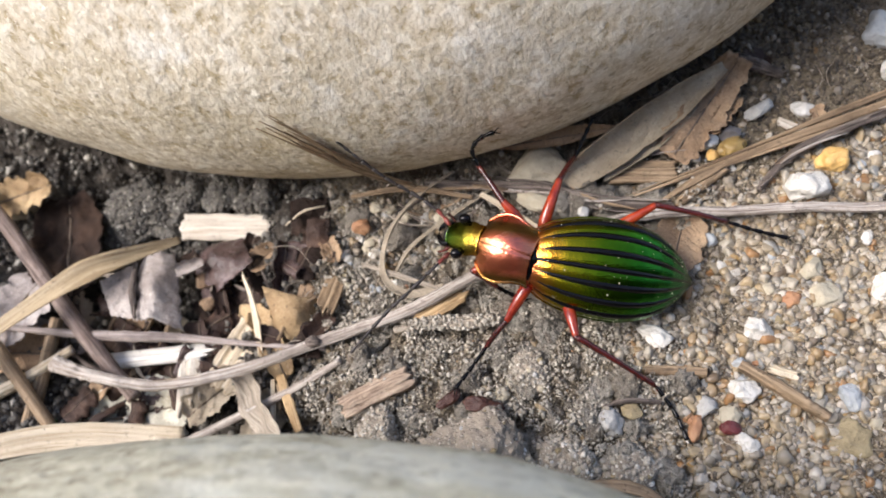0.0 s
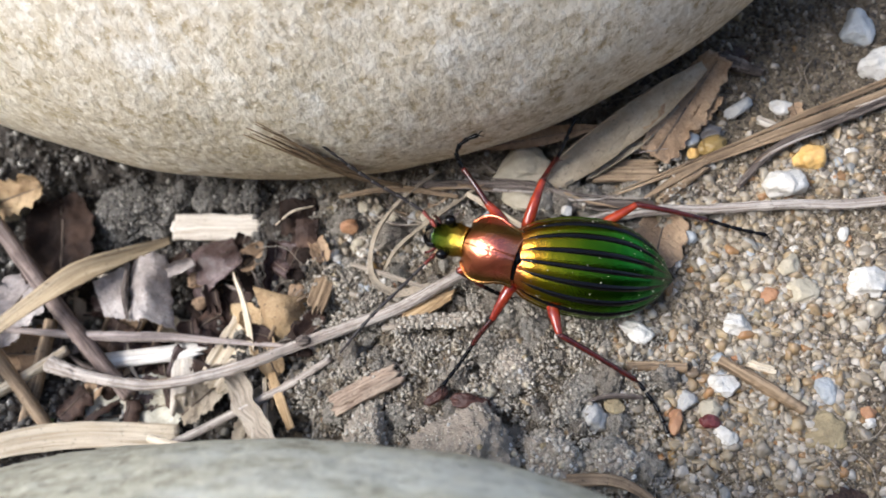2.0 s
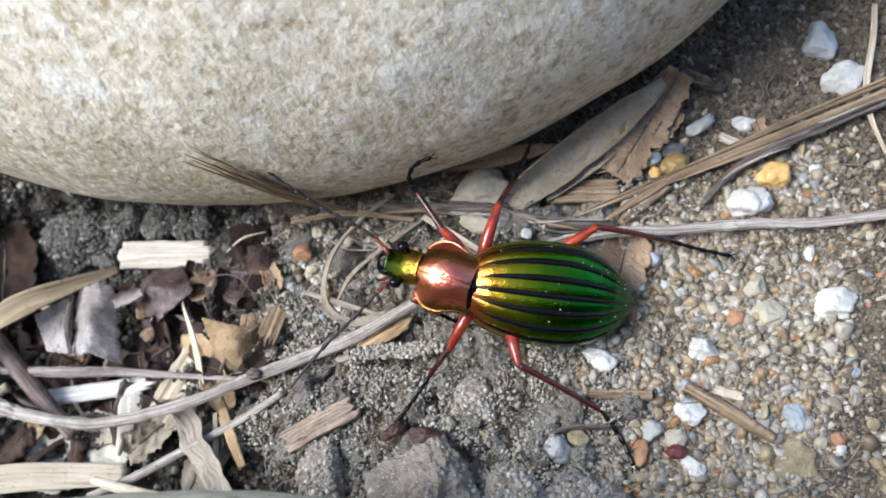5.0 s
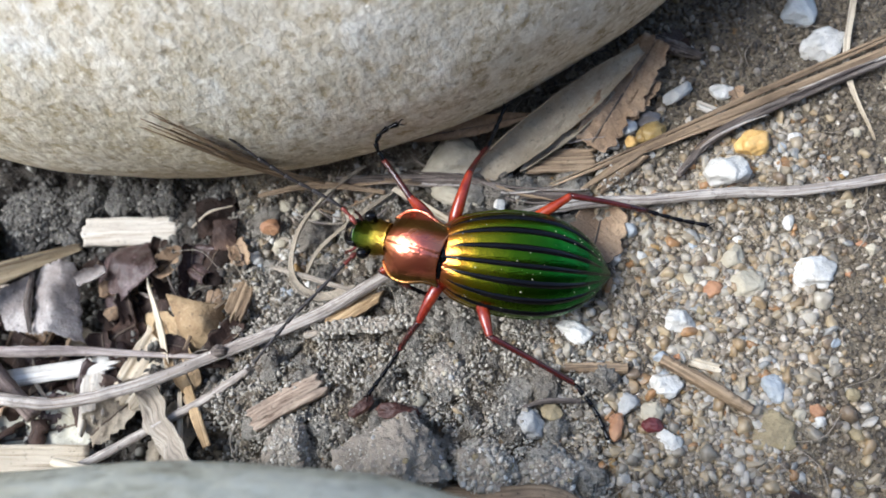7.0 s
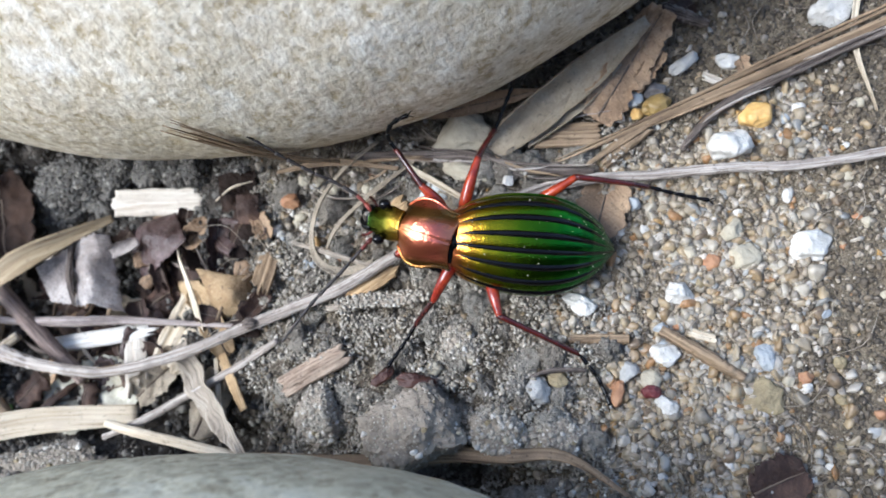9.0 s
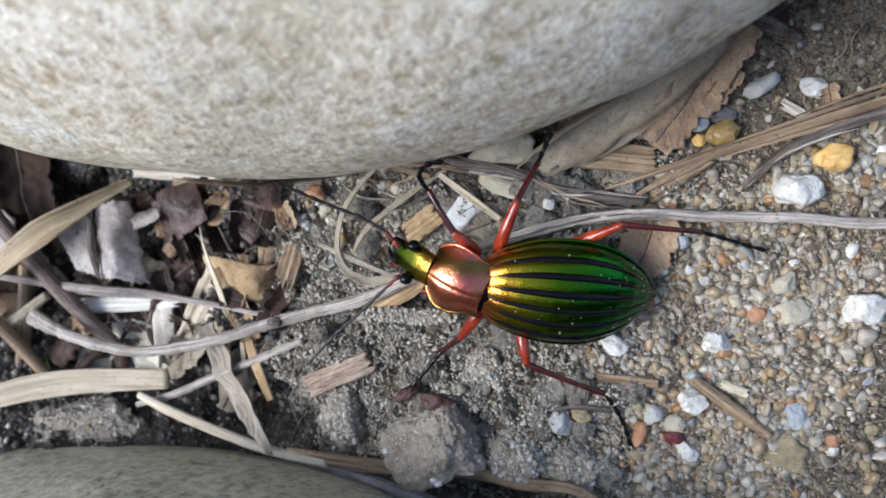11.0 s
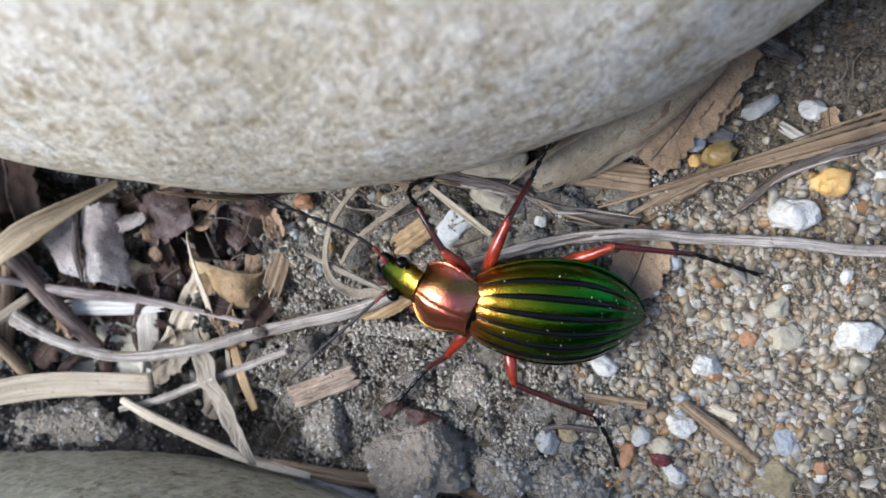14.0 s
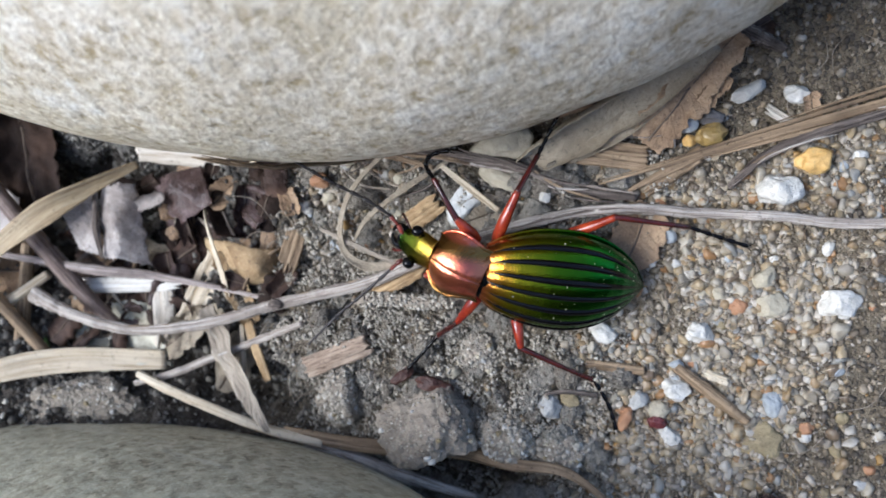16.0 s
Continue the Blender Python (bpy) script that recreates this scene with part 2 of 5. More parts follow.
def soil_material():
    m, n, l, b = material("soil", 0.95, 0.0, 0.2)
    c = coords(n)
    broad = noise_node(n, l, c, 60, 4)
    medium = noise_node(n, l, c, 450, 6, 0.7)
    fine = noise_node(n, l, c, 1800, 3, 0.7)
    base = ramp(n, l, medium, [(0.3, (0.055, 0.044, 0.033)), (0.5, (0.165, 0.136, 0.10)), (0.68, (0.31, 0.266, 0.20))])
    base = mix(n, l, ramp(n, l, broad, [(0.4, (0, 0, 0)), (0.65, (0.6, 0.6, 0.6))]), base, (0.09, 0.07, 0.052))
    base = mix(n, l, ramp(n, l, fine, [(0.6, (0, 0, 0)), (0.72, (0.7, 0.7, 0.7))]), base, (0.36, 0.34, 0.30))
    # darker soil tone across the litter hollow, the open ground is dry mineral soil
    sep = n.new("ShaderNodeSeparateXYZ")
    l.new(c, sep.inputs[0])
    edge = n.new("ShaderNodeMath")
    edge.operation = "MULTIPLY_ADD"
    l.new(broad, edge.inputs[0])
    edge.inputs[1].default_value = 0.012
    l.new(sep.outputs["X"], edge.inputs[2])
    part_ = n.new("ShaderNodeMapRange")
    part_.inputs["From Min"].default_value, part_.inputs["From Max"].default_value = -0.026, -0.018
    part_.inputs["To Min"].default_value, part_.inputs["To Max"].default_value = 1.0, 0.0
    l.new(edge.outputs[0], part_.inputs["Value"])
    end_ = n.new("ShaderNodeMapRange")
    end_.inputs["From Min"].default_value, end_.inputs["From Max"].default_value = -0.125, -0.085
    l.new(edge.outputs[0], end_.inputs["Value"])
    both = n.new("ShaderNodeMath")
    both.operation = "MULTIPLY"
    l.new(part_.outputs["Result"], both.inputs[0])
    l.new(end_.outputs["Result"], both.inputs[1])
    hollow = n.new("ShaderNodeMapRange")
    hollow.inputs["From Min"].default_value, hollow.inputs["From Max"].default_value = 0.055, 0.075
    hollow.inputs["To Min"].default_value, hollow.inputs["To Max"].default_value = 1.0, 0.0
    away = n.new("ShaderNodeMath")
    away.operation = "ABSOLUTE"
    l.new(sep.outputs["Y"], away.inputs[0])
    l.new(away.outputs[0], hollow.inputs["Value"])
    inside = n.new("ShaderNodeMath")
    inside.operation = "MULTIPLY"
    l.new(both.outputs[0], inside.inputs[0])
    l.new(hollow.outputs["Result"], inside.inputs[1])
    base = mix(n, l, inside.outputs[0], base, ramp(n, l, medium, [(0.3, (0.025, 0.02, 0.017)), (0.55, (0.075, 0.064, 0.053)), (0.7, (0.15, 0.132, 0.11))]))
    pale = n.new("ShaderNodeMapRange")
    pale.inputs["From Min"].default_value, pale.inputs["From Max"].default_value = 0.008, 0.018
    pale.inputs["To Max"].default_value = 0.8
    l.new(edge.outputs[0], pale.inputs["Value"])
    # the sandy patch is a hand's width across and gives way to the same soil all round
    span = n.new("ShaderNodeVectorMath")
    span.operation = "LENGTH"
    l.new(c, span.inputs[0])
    ragged = n.new("ShaderNodeMath")
    ragged.operation = "MULTIPLY_ADD"
    l.new(broad, ragged.inputs[0])
    ragged.inputs[1].default_value = 0.08
    l.new(span.outputs["Value"], ragged.inputs[2])
    rim = n.new("ShaderNodeMapRange")
    rim.inputs["From Min"].default_value, rim.inputs["From Max"].default_value = 0.15, 0.24
    rim.inputs["To Min"].default_value, rim.inputs["To Max"].default_value = 1.0, 0.0
    l.new(ragged.outputs[0], rim.inputs["Value"])
    patch = n.new("ShaderNodeMath")
    patch.operation = "MULTIPLY"
    l.new(pale.outputs["Result"], patch.inputs[0])
    l.new(rim.outputs["Result"], patch.inputs[1])
    base = mix(n, l, patch.outputs[0], base, ramp(n, l, medium, [(0.3, (0.10, 0.078, 0.053)), (0.7, (0.29, 0.24, 0.168))]))
    l.new(base, b.inputs["Base Color"])
    one = bump(n, l, medium, b, 0.9, 0.9)
    bump(n, l, fine, b, 0.3, 0.8, one)
    return m


def grain_material(name, stops, rough=0.45, clear=0.0):
    """Loose grains, each of its own colour."""
    m, n, l, b = material(name, rough, 0.0, 0.5)
    g = n.new("ShaderNodeNewGeometry")
    base = ramp(n, l, g.outputs["Random Per Island"], stops, True)
    c = coords(n)
    fine = noise_node(n, l, c, 1500, 3, 0.7)
    base = mix(n, l, ramp(n, l, fine, [(0.32, (0.35, 0.35, 0.35)), (0.55, (0, 0, 0))]), base, (0.16, 0.135, 0.10))
    l.new(base, b.inputs["Base Color"])
    if clear:  # light passes a little way into quartz
        b.inputs["Subsurface Weight"].default_value, b.inputs["Subsurface Scale"].default_value = clear, 0.3 * MM
        b.inputs["Subsurface Radius"].default_value = (1.0, 0.9, 0.7)
    bump(n, l, fine, b, 0.15, 0.6)
    return m


def lump_material():
    """Dry crumbs of soil: each of its own tone, with fine grains in their surface."""
    m, n, l, b = material("soil_crumb", 0.95, 0.0, 0.2)
    g = n.new("ShaderNodeNewGeometry")
    base = ramp(n, l, g.outputs["Random Per Island"], [(0.0, (0.245, 0.212, 0.17)), (0.5, (0.31, 0.278, 0.232)), (1.0, (0.38, 0.35, 0.297))])
    c = coords(n)
    medium, fine = noise_node(n, l, c, 1500, 5, 0.7), noise_node(n, l, c, 3400, 3, 0.7)
    base = mix(n, l, ramp(n, l, medium, [(0.33, (0.75, 0.75, 0.75)), (0.5, (0, 0, 0))]), base, (0.13, 0.106, 0.078))
    base = mix(n, l, ramp(n, l, fine, [(0.58, (0, 0, 0)), (0.68, (0.8, 0.8, 0.8))]), base, (0.52, 0.48, 0.41))
    l.new(base, b.inputs["Base Color"])
    one = bump(n, l, medium, b, 0.9, 1.0)
    bump(n, l, fine, b, 0.3, 1.0, one)
    return m


def pebble_material(name, main, vein, dirt=(0.16, 0.13, 0.1), rough=0.5, amount=0.5, relief=1.0):
    m, n, l, b = material(name, rough, 0.0, 0.5)
    c = coords(n)
    cloud = noise_node(n, l, c, 320, 5, 0.65)
    fine = noise_node(n, l, c, 1700, 3, 0.7)
    base = ramp(n, l, cloud, [(0.32, vein), (0.58, main)])
    base = mix(n, l, ramp(n, l, fine, [(0.58, (0, 0, 0)), (0.75, (amount, amount, amount))]), base, dirt)
    l.new(base, b.inputs["Base Color"])
    one = bump(n, l, cloud, b, 0.4 * relief, 0.6)
    bump(n, l, fine, b, 0.15 * relief, 0.7, one)
    return m


def fibre_material(name, pale, mid, dark, rough=0.7, along=0.10, across_=3.2, stains=0.5, specular=0.4):
    """Dry plant matter with fibres along its length."""
    m, n, l, b = material(name, rough, 0.0, specular)
    a = n.new("ShaderNodeAttribute")
    a.attribute_name = "grain"
    g = a.outputs["Vector"]
    fibre = noise_node(n, l, stretched(n, l, g, along, across_, across_), 1.0, 5, 0.65)
    strand = noise_node(n, l, stretched(n, l, g, along * 0.5, across_ * 0.3, across_ * 0.3), 1.0, 3, 0.6)
    blot = noise_node(n, l, coords(n), 240, 5, 0.65)
    base = ramp(n, l, fibre, [(0.36, dark), (0.46, mid), (0.6, pale)])
    base = mix(n, l, ramp(n, l, strand, [(0.36, (0.75, 0.75, 0.75)), (0.52, (0, 0, 0))]), base, tuple(0.5 * (p + q) for p, q in zip(mid, dark)))
    base = mix(n, l, ramp(n, l, blot, [(0.5, (0, 0, 0)), (0.72, (stains, stains, stains))]), base, tuple(v * 0.5 for v in dark))
    l.new(base, b.inputs["Base Color"])
    one = bump(n, l, fibre, b, 0.22, 0.9)
    two = bump(n, l, strand, b, 0.3, 0.6, one)
    speck = noise_node(n, l, coords(n), 2200, 3, 0.7)
    base = mix(n, l, ramp(n, l, speck, [(0.6, (0, 0, 0)), (0.7, (0.75, 0.75, 0.75))]), base, tuple(v * 0.6 for v in dark))
    l.new(base, b.inputs["Base Color"])
    three = bump(n, l, blot, b, 0.15, 0.4, two)
    bump(n, l, speck, b, 0.08, 0.6, three)
    return m


def leaf_material(name, pale, mid, dark, spots=(0.03, 0.02, 0.015), rough=0.75, veins=0.0):
    """Dead leaf: blotches, fine cells, dark specks and slanting side veins."""
    m, n, l, b = material(name, rough, 0.0, 0.35)
    c = coords(n)
    a = n.new("ShaderNodeAttribute")
    a.attribute_name = "grain"
    sep = n.new("ShaderNodeSeparateXYZ")
    l.new(a.outputs["Vector"], sep.inputs[0])

    def maths(kind, x, y=0.0, z=None):
        q = n.new("ShaderNodeMath")
        q.operation = kind
        for k, v in enumerate((x, y) if z is None else (x, y, z)):
            if isinstance(v, float):
                q.inputs[k].default_value = v
            else:
                l.new(v, q.inputs[k])
        return q.outputs[0]

    slant = maths("MULTIPLY_ADD", maths("ABSOLUTE", sep.outputs["Y"]), 0.75, sep.outputs["X"])
    warp = noise_node(n, l, c, 350, 3)
    vein = maths("SINE", maths("MULTIPLY", maths("MULTIPLY_ADD", warp, 0.9, slant), 4.4))
    vein = ramp(n, l, vein, [(0.78, (0, 0, 0)), (1.0, (1, 1, 1))])
    broad = noise_node(n, l, c, 170, 6, 0.7)
    fine = noise_node(n, l, c, 1500, 4, 0.75)
    cells = noise_node(n, l, c, 4200, 2, 0.6)
    base = ramp(n, l, broad, [(0.34, dark), (0.5, mid), (0.64, pale)])
    base = mix(n, l, ramp(n, l, cells, [(0.35, (0.35, 0.35, 0.35)), (0.6, (0, 0, 0))]), base, dark)
    base = mix(n, l, ramp(n, l, fine, [(0.57, (0, 0, 0)), (0.7, (0.7, 0.7, 0.7))]), base, spots)
    base = mix(n, l, ramp(n, l, fine, [(0.28, (0.6, 0.6, 0.6)), (0.4, (0, 0, 0))]), base, tuple(min(1, v * 1.35) for v in pale))
    base = mix(n, l, mix(n, l, 1.0 - veins, vein, (0.0, 0.0, 0.0)), base, tuple(v * 0.6 for v in dark))
    l.new(base, b.inputs["Base Color"])
    one = bump(n, l, broad, b, 0.6, 0.6)
    two = bump(n, l, fine, b, 0.2, 0.8, one)
    three = bump(n, l, cells, b, 0.06, 0.8, two)
    if veins:
        bump(n, l, vein, b, 0.05, 0.5, three)
    return m


STONE = rock_material("pale_sandstone", (0.80, 0.755, 0.655), (0.655, 0.585, 0.46), (0.37, 0.29, 0.17), (0.52, 0.44, 0.275), 1700.0, None, (0.86, 0.85, 0.80), 1.8)
STONE_GREEN = rock_material("greenish_sandstone", (0.50, 0.475, 0.362), (0.375, 0.348, 0.252), (0.18, 0.155, 0.105), (0.40, 0.378, 0.28), 1500.0, (0.57, 0.57, 0.49))
SOIL = soil_material()
CRUMB = lump_material()
SAND = grain_material("sand_grains", [(0.0, (0.283, 0.230, 0.163)), (0.16, (0.351, 0.301, 0.233)), (0.36, (0.229, 0.183, 0.123)), (0.47, (0.236, 0.207, 0.169)), (0.56, (0.290, 0.218, 0.129)), (0.65, (0.137, 0.107, 0.078)), (0.72, (0.443, 0.394, 0.326)), (0.87, (0.252, 0.151, 0.067)), (0.90, (0.229, 0.226, 0.213)), (0.955, (0.076, 0.061, 0.046)), (0.985, (0.328, 0.200, 0.067))], 0.4, 0.3)
COARSE = grain_material("coarse_sand", [(0.0, (0.323, 0.264, 0.180)), (0.2, (0.388, 0.343, 0.269)), (0.38, (0.275, 0.193, 0.104)), (0.5, (0.242, 0.209, 0.161)), (0.62, (0.347, 0.268, 0.161)), (0.76, (0.452, 0.410, 0.346)), (0.86, (0.170, 0.122, 0.077)), (0.92, (0.259, 0.252, 0.230)), (0.96, (0.291, 0.158, 0.065))], 0.38, 0.35)
GRIT = grain_material("soil_crumbs", [(0.0, (0.186, 0.154, 0.106)), (0.35, (0.221, 0.185, 0.130)), (0.62, (0.147, 0.120, 0.083)), (0.76, (0.268, 0.230, 0.165)), (0.93, (0.390, 0.347, 0.268)), (0.985, (0.243, 0.136, 0.063))], 0.9)
# damp soil tones that also carry the shade near the large stone
DAMP_SHADE = grain_material("damp_crumbs", [(0.0, (0.078, 0.061, 0.042)), (0.35, (0.121, 0.095, 0.066)), (0.6, (0.047, 0.037, 0.027)), (0.78, (0.172, 0.137, 0.095)), (0.93, (0.312, 0.266, 0.204))], 0.8)
WHITE = pebble_material("white_quartz", (0.68, 0.655, 0.60), (0.48, 0.45, 0.385), amount=0.7, relief=1.6)
GREY_WHITE = pebble_material("grey_white_pebble", (0.62, 0.62, 0.60), (0.44, 0.44, 0.42), rough=0.6)
YELLOW = pebble_material("yellow_quartz", (0.72, 0.47, 0.17), (0.55, 0.31, 0.09), rough=0.35)
GREY = pebble_material("grey_pebble", (0.45, 0.44, 0.41), (0.28, 0.27, 0.25), rough=0.7)
CREAM = pebble_material("cream_pebble", (0.47, 0.42, 0.315), (0.34, 0.295, 0.21), rough=0.75)
AMBER = pebble_material("amber_pebble", (0.36, 0.25, 0.085), (0.22, 0.14, 0.05), rough=0.35)
SLATE = pebble_material("slate_pebble", (0.14, 0.13, 0.13), (0.08, 0.075, 0.075), rough=0.6)
OLIVE = pebble_material("olive_brown_pebble", (0.31, 0.25, 0.14), (0.17, 0.13, 0.07), rough=0.7, relief=2.0)
ORANGE = pebble_material("orange_pebble", (0.40, 0.215, 0.11), (0.27, 0.125, 0.06), rough=0.65)
MAROON = pebble_material("maroon_pebble", (0.15, 0.035, 0.035), (0.09, 0.02, 0.02), rough=0.3, amount=0.2)
BLUE = pebble_material("blue_grey_pebble", (0.40, 0.42, 0.425), (0.25, 0.27, 0.285), rough=0.5)
SKY_BLOCK = pebble_material("sky_block_dark", (0.07, 0.055, 0.042), (0.035, 0.027, 0.021), dirt=(0.11, 0.09, 0.07), rough=0.95)
FINE = grain_material("fine_sand", [(0.0, (0.221, 0.180, 0.125)), (0.3, (0.275, 0.228, 0.168)), (0.58, (0.172, 0.135, 0.093)), (0.78, (0.353, 0.307, 0.244)), (0.92, (0.107, 0.084, 0.061))], 0.6)
HUMUS = grain_material("humus", [(0.0, (0.068, 0.062, 0.054)), (0.35, (0.112, 0.104, 0.092)), (0.65, (0.036, 0.031, 0.027)), (0.8, (0.20, 0.185, 0.155)), (0.94, (0.40, 0.38, 0.33))], 0.8)
CLAY = pebble_material("dry_clay", (0.31, 0.262, 0.205), (0.18, 0.15, 0.115), dirt=(0.40, 0.35, 0.28), rough=0.95, relief=3.0)
CLOD_GRIT = grain_material("clod_grit", [(0.0, (0.29, 0.255, 0.205)), (0.35, (0.37, 0.335, 0.275)), (0.65, (0.45, 0.412, 0.342)), (0.88, (0.18, 0.152, 0.118)), (0.94, (0.56, 0.52, 0.45))], 0.85)
TWIG = fibre_material("grey_twig", (0.63, 0.575, 0.51), (0.42, 0.36, 0.305), (0.14, 0.105, 0.085), 0.75, 0.14, 6.5)
BARK = fibre_material("dark_bark", (0.27, 0.225, 0.19), (0.13, 0.102, 0.085), (0.03, 0.022, 0.018), 0.85, 0.2, 4.5)
STRAW = fibre_material("pale_straw", (0.70, 0.615, 0.47), (0.59, 0.495, 0.355), (0.40, 0.31, 0.20), 0.55, stains=0.25)
STRAW_TAN = fibre_material("tan_straw", (0.50, 0.40, 0.26), (0.40, 0.305, 0.18), (0.24, 0.17, 0.095), 0.5, stains=0.2)
STRAW_BROWN = fibre_material("brown_straw", (0.38, 0.275, 0.17), (0.25, 0.172, 0.10), (0.09, 0.058, 0.033), 0.6)
WOOD = fibre_material("pale_wood", (0.68, 0.635, 0.555), (0.59, 0.53, 0.44), (0.42, 0.35, 0.265), 0.7, stains=0.15)
CHIP = fibre_material("tan_wood_chip", (0.56, 0.40, 0.22), (0.42, 0.28, 0.14), (0.2, 0.12, 0.05), 0.7)
BARK_CHIP = fibre_material("bark_chip", (0.46, 0.36, 0.27), (0.33, 0.245, 0.178), (0.14, 0.095, 0.066), 0.85, 0.35, 3.4)
LEAF_GREY = leaf_material("grey_dead_leaf", (0.42, 0.36, 0.275), (0.31, 0.26, 0.19), (0.19, 0.15, 0.105))
LEAF_BROWN = leaf_material("brown_dead_leaf", (0.45, 0.32, 0.20), (0.34, 0.23, 0.14), (0.19, 0.12, 0.068), veins=0.05)
LEAF_OCHRE = leaf_material("ochre_dead_leaf", (0.50, 0.37, 0.21), (0.40, 0.28, 0.15), (0.24, 0.15, 0.075))
LEAF_PURPLE = leaf_material("purple_dead_leaf", (0.52, 0.475, 0.44), (0.37, 0.325, 0.30), (0.18, 0.15, 0.135), veins=0.12)
LEAF_SPECK = leaf_material("speckled_dead_leaf", (0.50, 0.455, 0.42), (0.37, 0.325, 0.295), (0.19, 0.155, 0.138), (0.05, 0.046, 0.04), 0.75, 0.0)
LEAF_PLUM = leaf_material("plum_dead_leaf", (0.19, 0.14, 0.135), (0.085, 0.054, 0.048), (0.03, 0.018, 0.015), rough=0.26)
LEAF_DARK = leaf_material("dark_dead_leaf", (0.12, 0.068, 0.045), (0.055, 0.031, 0.022), (0.024, 0.014, 0.011), rough=0.7)
PALE_STEM = fibre_material("bleached_stem", (0.46, 0.40, 0.32), (0.34, 0.285, 0.22), (0.15, 0.12, 0.09), 0.7, 0.14, 5.0)
MAUVE_BARK = fibre_material("mauve_bark", (0.30, 0.235, 0.20), (0.19, 0.14, 0.118), (0.08, 0.055, 0.046), 0.8, 0.2, 3.0)
PURPLE_STALK = fibre_material("purplish_stalk", (0.44, 0.375, 0.34), (0.29, 0.24, 0.215), (0.12, 0.09, 0.08), 0.65)
HUSK = leaf_material("red_brown_husk", (0.12, 0.05, 0.03), (0.07, 0.026, 0.018), (0.03, 0.013, 0.01), rough=0.4)
# near-black: rotten scraps, and leaves with shade painted into their colour
LEAF_ROT_SHADE = leaf_material("rotten_shaded_leaf", (0.055, 0.031, 0.02), (0.027, 0.015, 0.01), (0.013, 0.008, 0.006), rough=0.95)
LEAF_RUST = leaf_material("rust_leaf", (0.24, 0.10, 0.04), (0.13, 0.05, 0.022), (0.05, 0.022, 0.012), rough=0.5)
BLEACHED = fibre_material("bleached_wood", (0.80, 0.78, 0.73), (0.70, 0.67, 0.61), (0.5, 0.46, 0.40), 0.6, stains=0.1)
LEAF_BEIGE = leaf_material("beige_dead_leaf", (0.43, 0.37, 0.275), (0.35, 0.295, 0.215), (0.25, 0.20, 0.138), (0.07, 0.055, 0.04))
LEAF_PALE = leaf_material("pale_leaf", (0.68, 0.66, 0.56), (0.56, 0.54, 0.44), (0.42, 0.36, 0.24), (0.3, 0.24, 0.14))
GREEN = leaf_material("green_blade", (0.12, 0.2, 0.05), (0.08, 0.14, 0.035), (0.04, 0.08, 0.02))


# ---- ground ----
def height(x, y):
    """Height of the soil, millimetres."""
    h = -10.5 * math.exp(-((x + 49) / 20) ** 2 - ((y - 27) / 13) ** 2)
    h += -5.5 * math.exp(-((x + 40) / 14) ** 2 - ((y - 10) / 6) ** 2)
    h += -5.0 * math.exp(-((x + 50) / 18) ** 2 - ((y - 40) / 6) ** 2)
    h += -4.0 * math.exp(-((x + 14) / 10) ** 2 - ((y - 1) / 3.5) ** 2)
    h += -8.0 * math.exp(-((x + 30) / 8) ** 2 - ((y - 7.5) / 3) ** 2)
    h += -8.0 * math.exp(-((x + 5) / 6) ** 2 - ((y - 3) / 2.2) ** 2)
    h += -2.2 * math.exp(-((x + 15) / 9) ** 2 - ((y - 27) / 8) ** 2)
    h += -1.5 * math.exp(-((x - 2) / 8) ** 2 - ((y - 36) / 4) ** 2)
    rough = 0.5 - 0.5 * math.tanh((x - 8) / 8)
    p = V((x, y, 0))
    h += (0.35 + 0.75 * rough) * noise.noise(p * 0.16) + (0.25 + 1.05 * rough) * noise.noise(p * 0.45 + V((9, 0, 0)))
    h += (0.10 + 0.62 * rough) * noise.noise(p * 0.95 + V((0, 5, 0))) + (0.06 + 0.55 * rough) * abs(noise.noise(p * 0.7 + V((3, 5, 0)))) + 0.3 * rough * abs(noise.noise(p * 1.9 + V((7, 5, 0))))
    far = max(abs(x + 15) - 60, abs(y - 22) - 40, 0)
    return h - 0.4 if far == 0 else h * math.exp(-min(far, 900) / 20) - 0.4


def line(lo, hi, step):
    inner = list(np.arange(lo, hi + step / 2, step))
    out, d = [], step
    while d < 15000:
        d *= 1.45
        out.append(d)
    far = np.cumsum(out)
    return [lo - f for f in reversed(far)] + inner + [hi + f for f in far]


def ground():
    xs, ys = line(-75, 45, 0.42), line(-12, 58, 0.42)
    co = [(x * MM, y * MM, height(x, y) * MM) for y in ys for x in xs]
    w = len(xs)
    faces = [(j * w + i, j * w + i + 1, (j + 1) * w + i + 1, (j + 1) * w + i) for j in range(len(ys) - 1) for i in range(w - 1)]
    me = bpy.data.meshes.new("ground")
    me.from_pydata(co, [], faces)
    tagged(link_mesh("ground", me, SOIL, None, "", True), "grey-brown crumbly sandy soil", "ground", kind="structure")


ground()


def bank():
    """An unseen earth bank, added behind the eye to block the southern sky."""
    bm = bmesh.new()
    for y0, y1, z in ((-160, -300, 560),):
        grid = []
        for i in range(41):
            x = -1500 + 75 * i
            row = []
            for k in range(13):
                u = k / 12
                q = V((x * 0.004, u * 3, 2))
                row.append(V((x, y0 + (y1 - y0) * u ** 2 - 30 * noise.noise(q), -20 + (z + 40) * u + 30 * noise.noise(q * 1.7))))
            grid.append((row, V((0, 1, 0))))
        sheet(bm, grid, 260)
    tagged(part("sky_block_south", bm, SKY_BLOCK), "unseen dark bank added to block the southern sky", "bank", kind="structure")


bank()


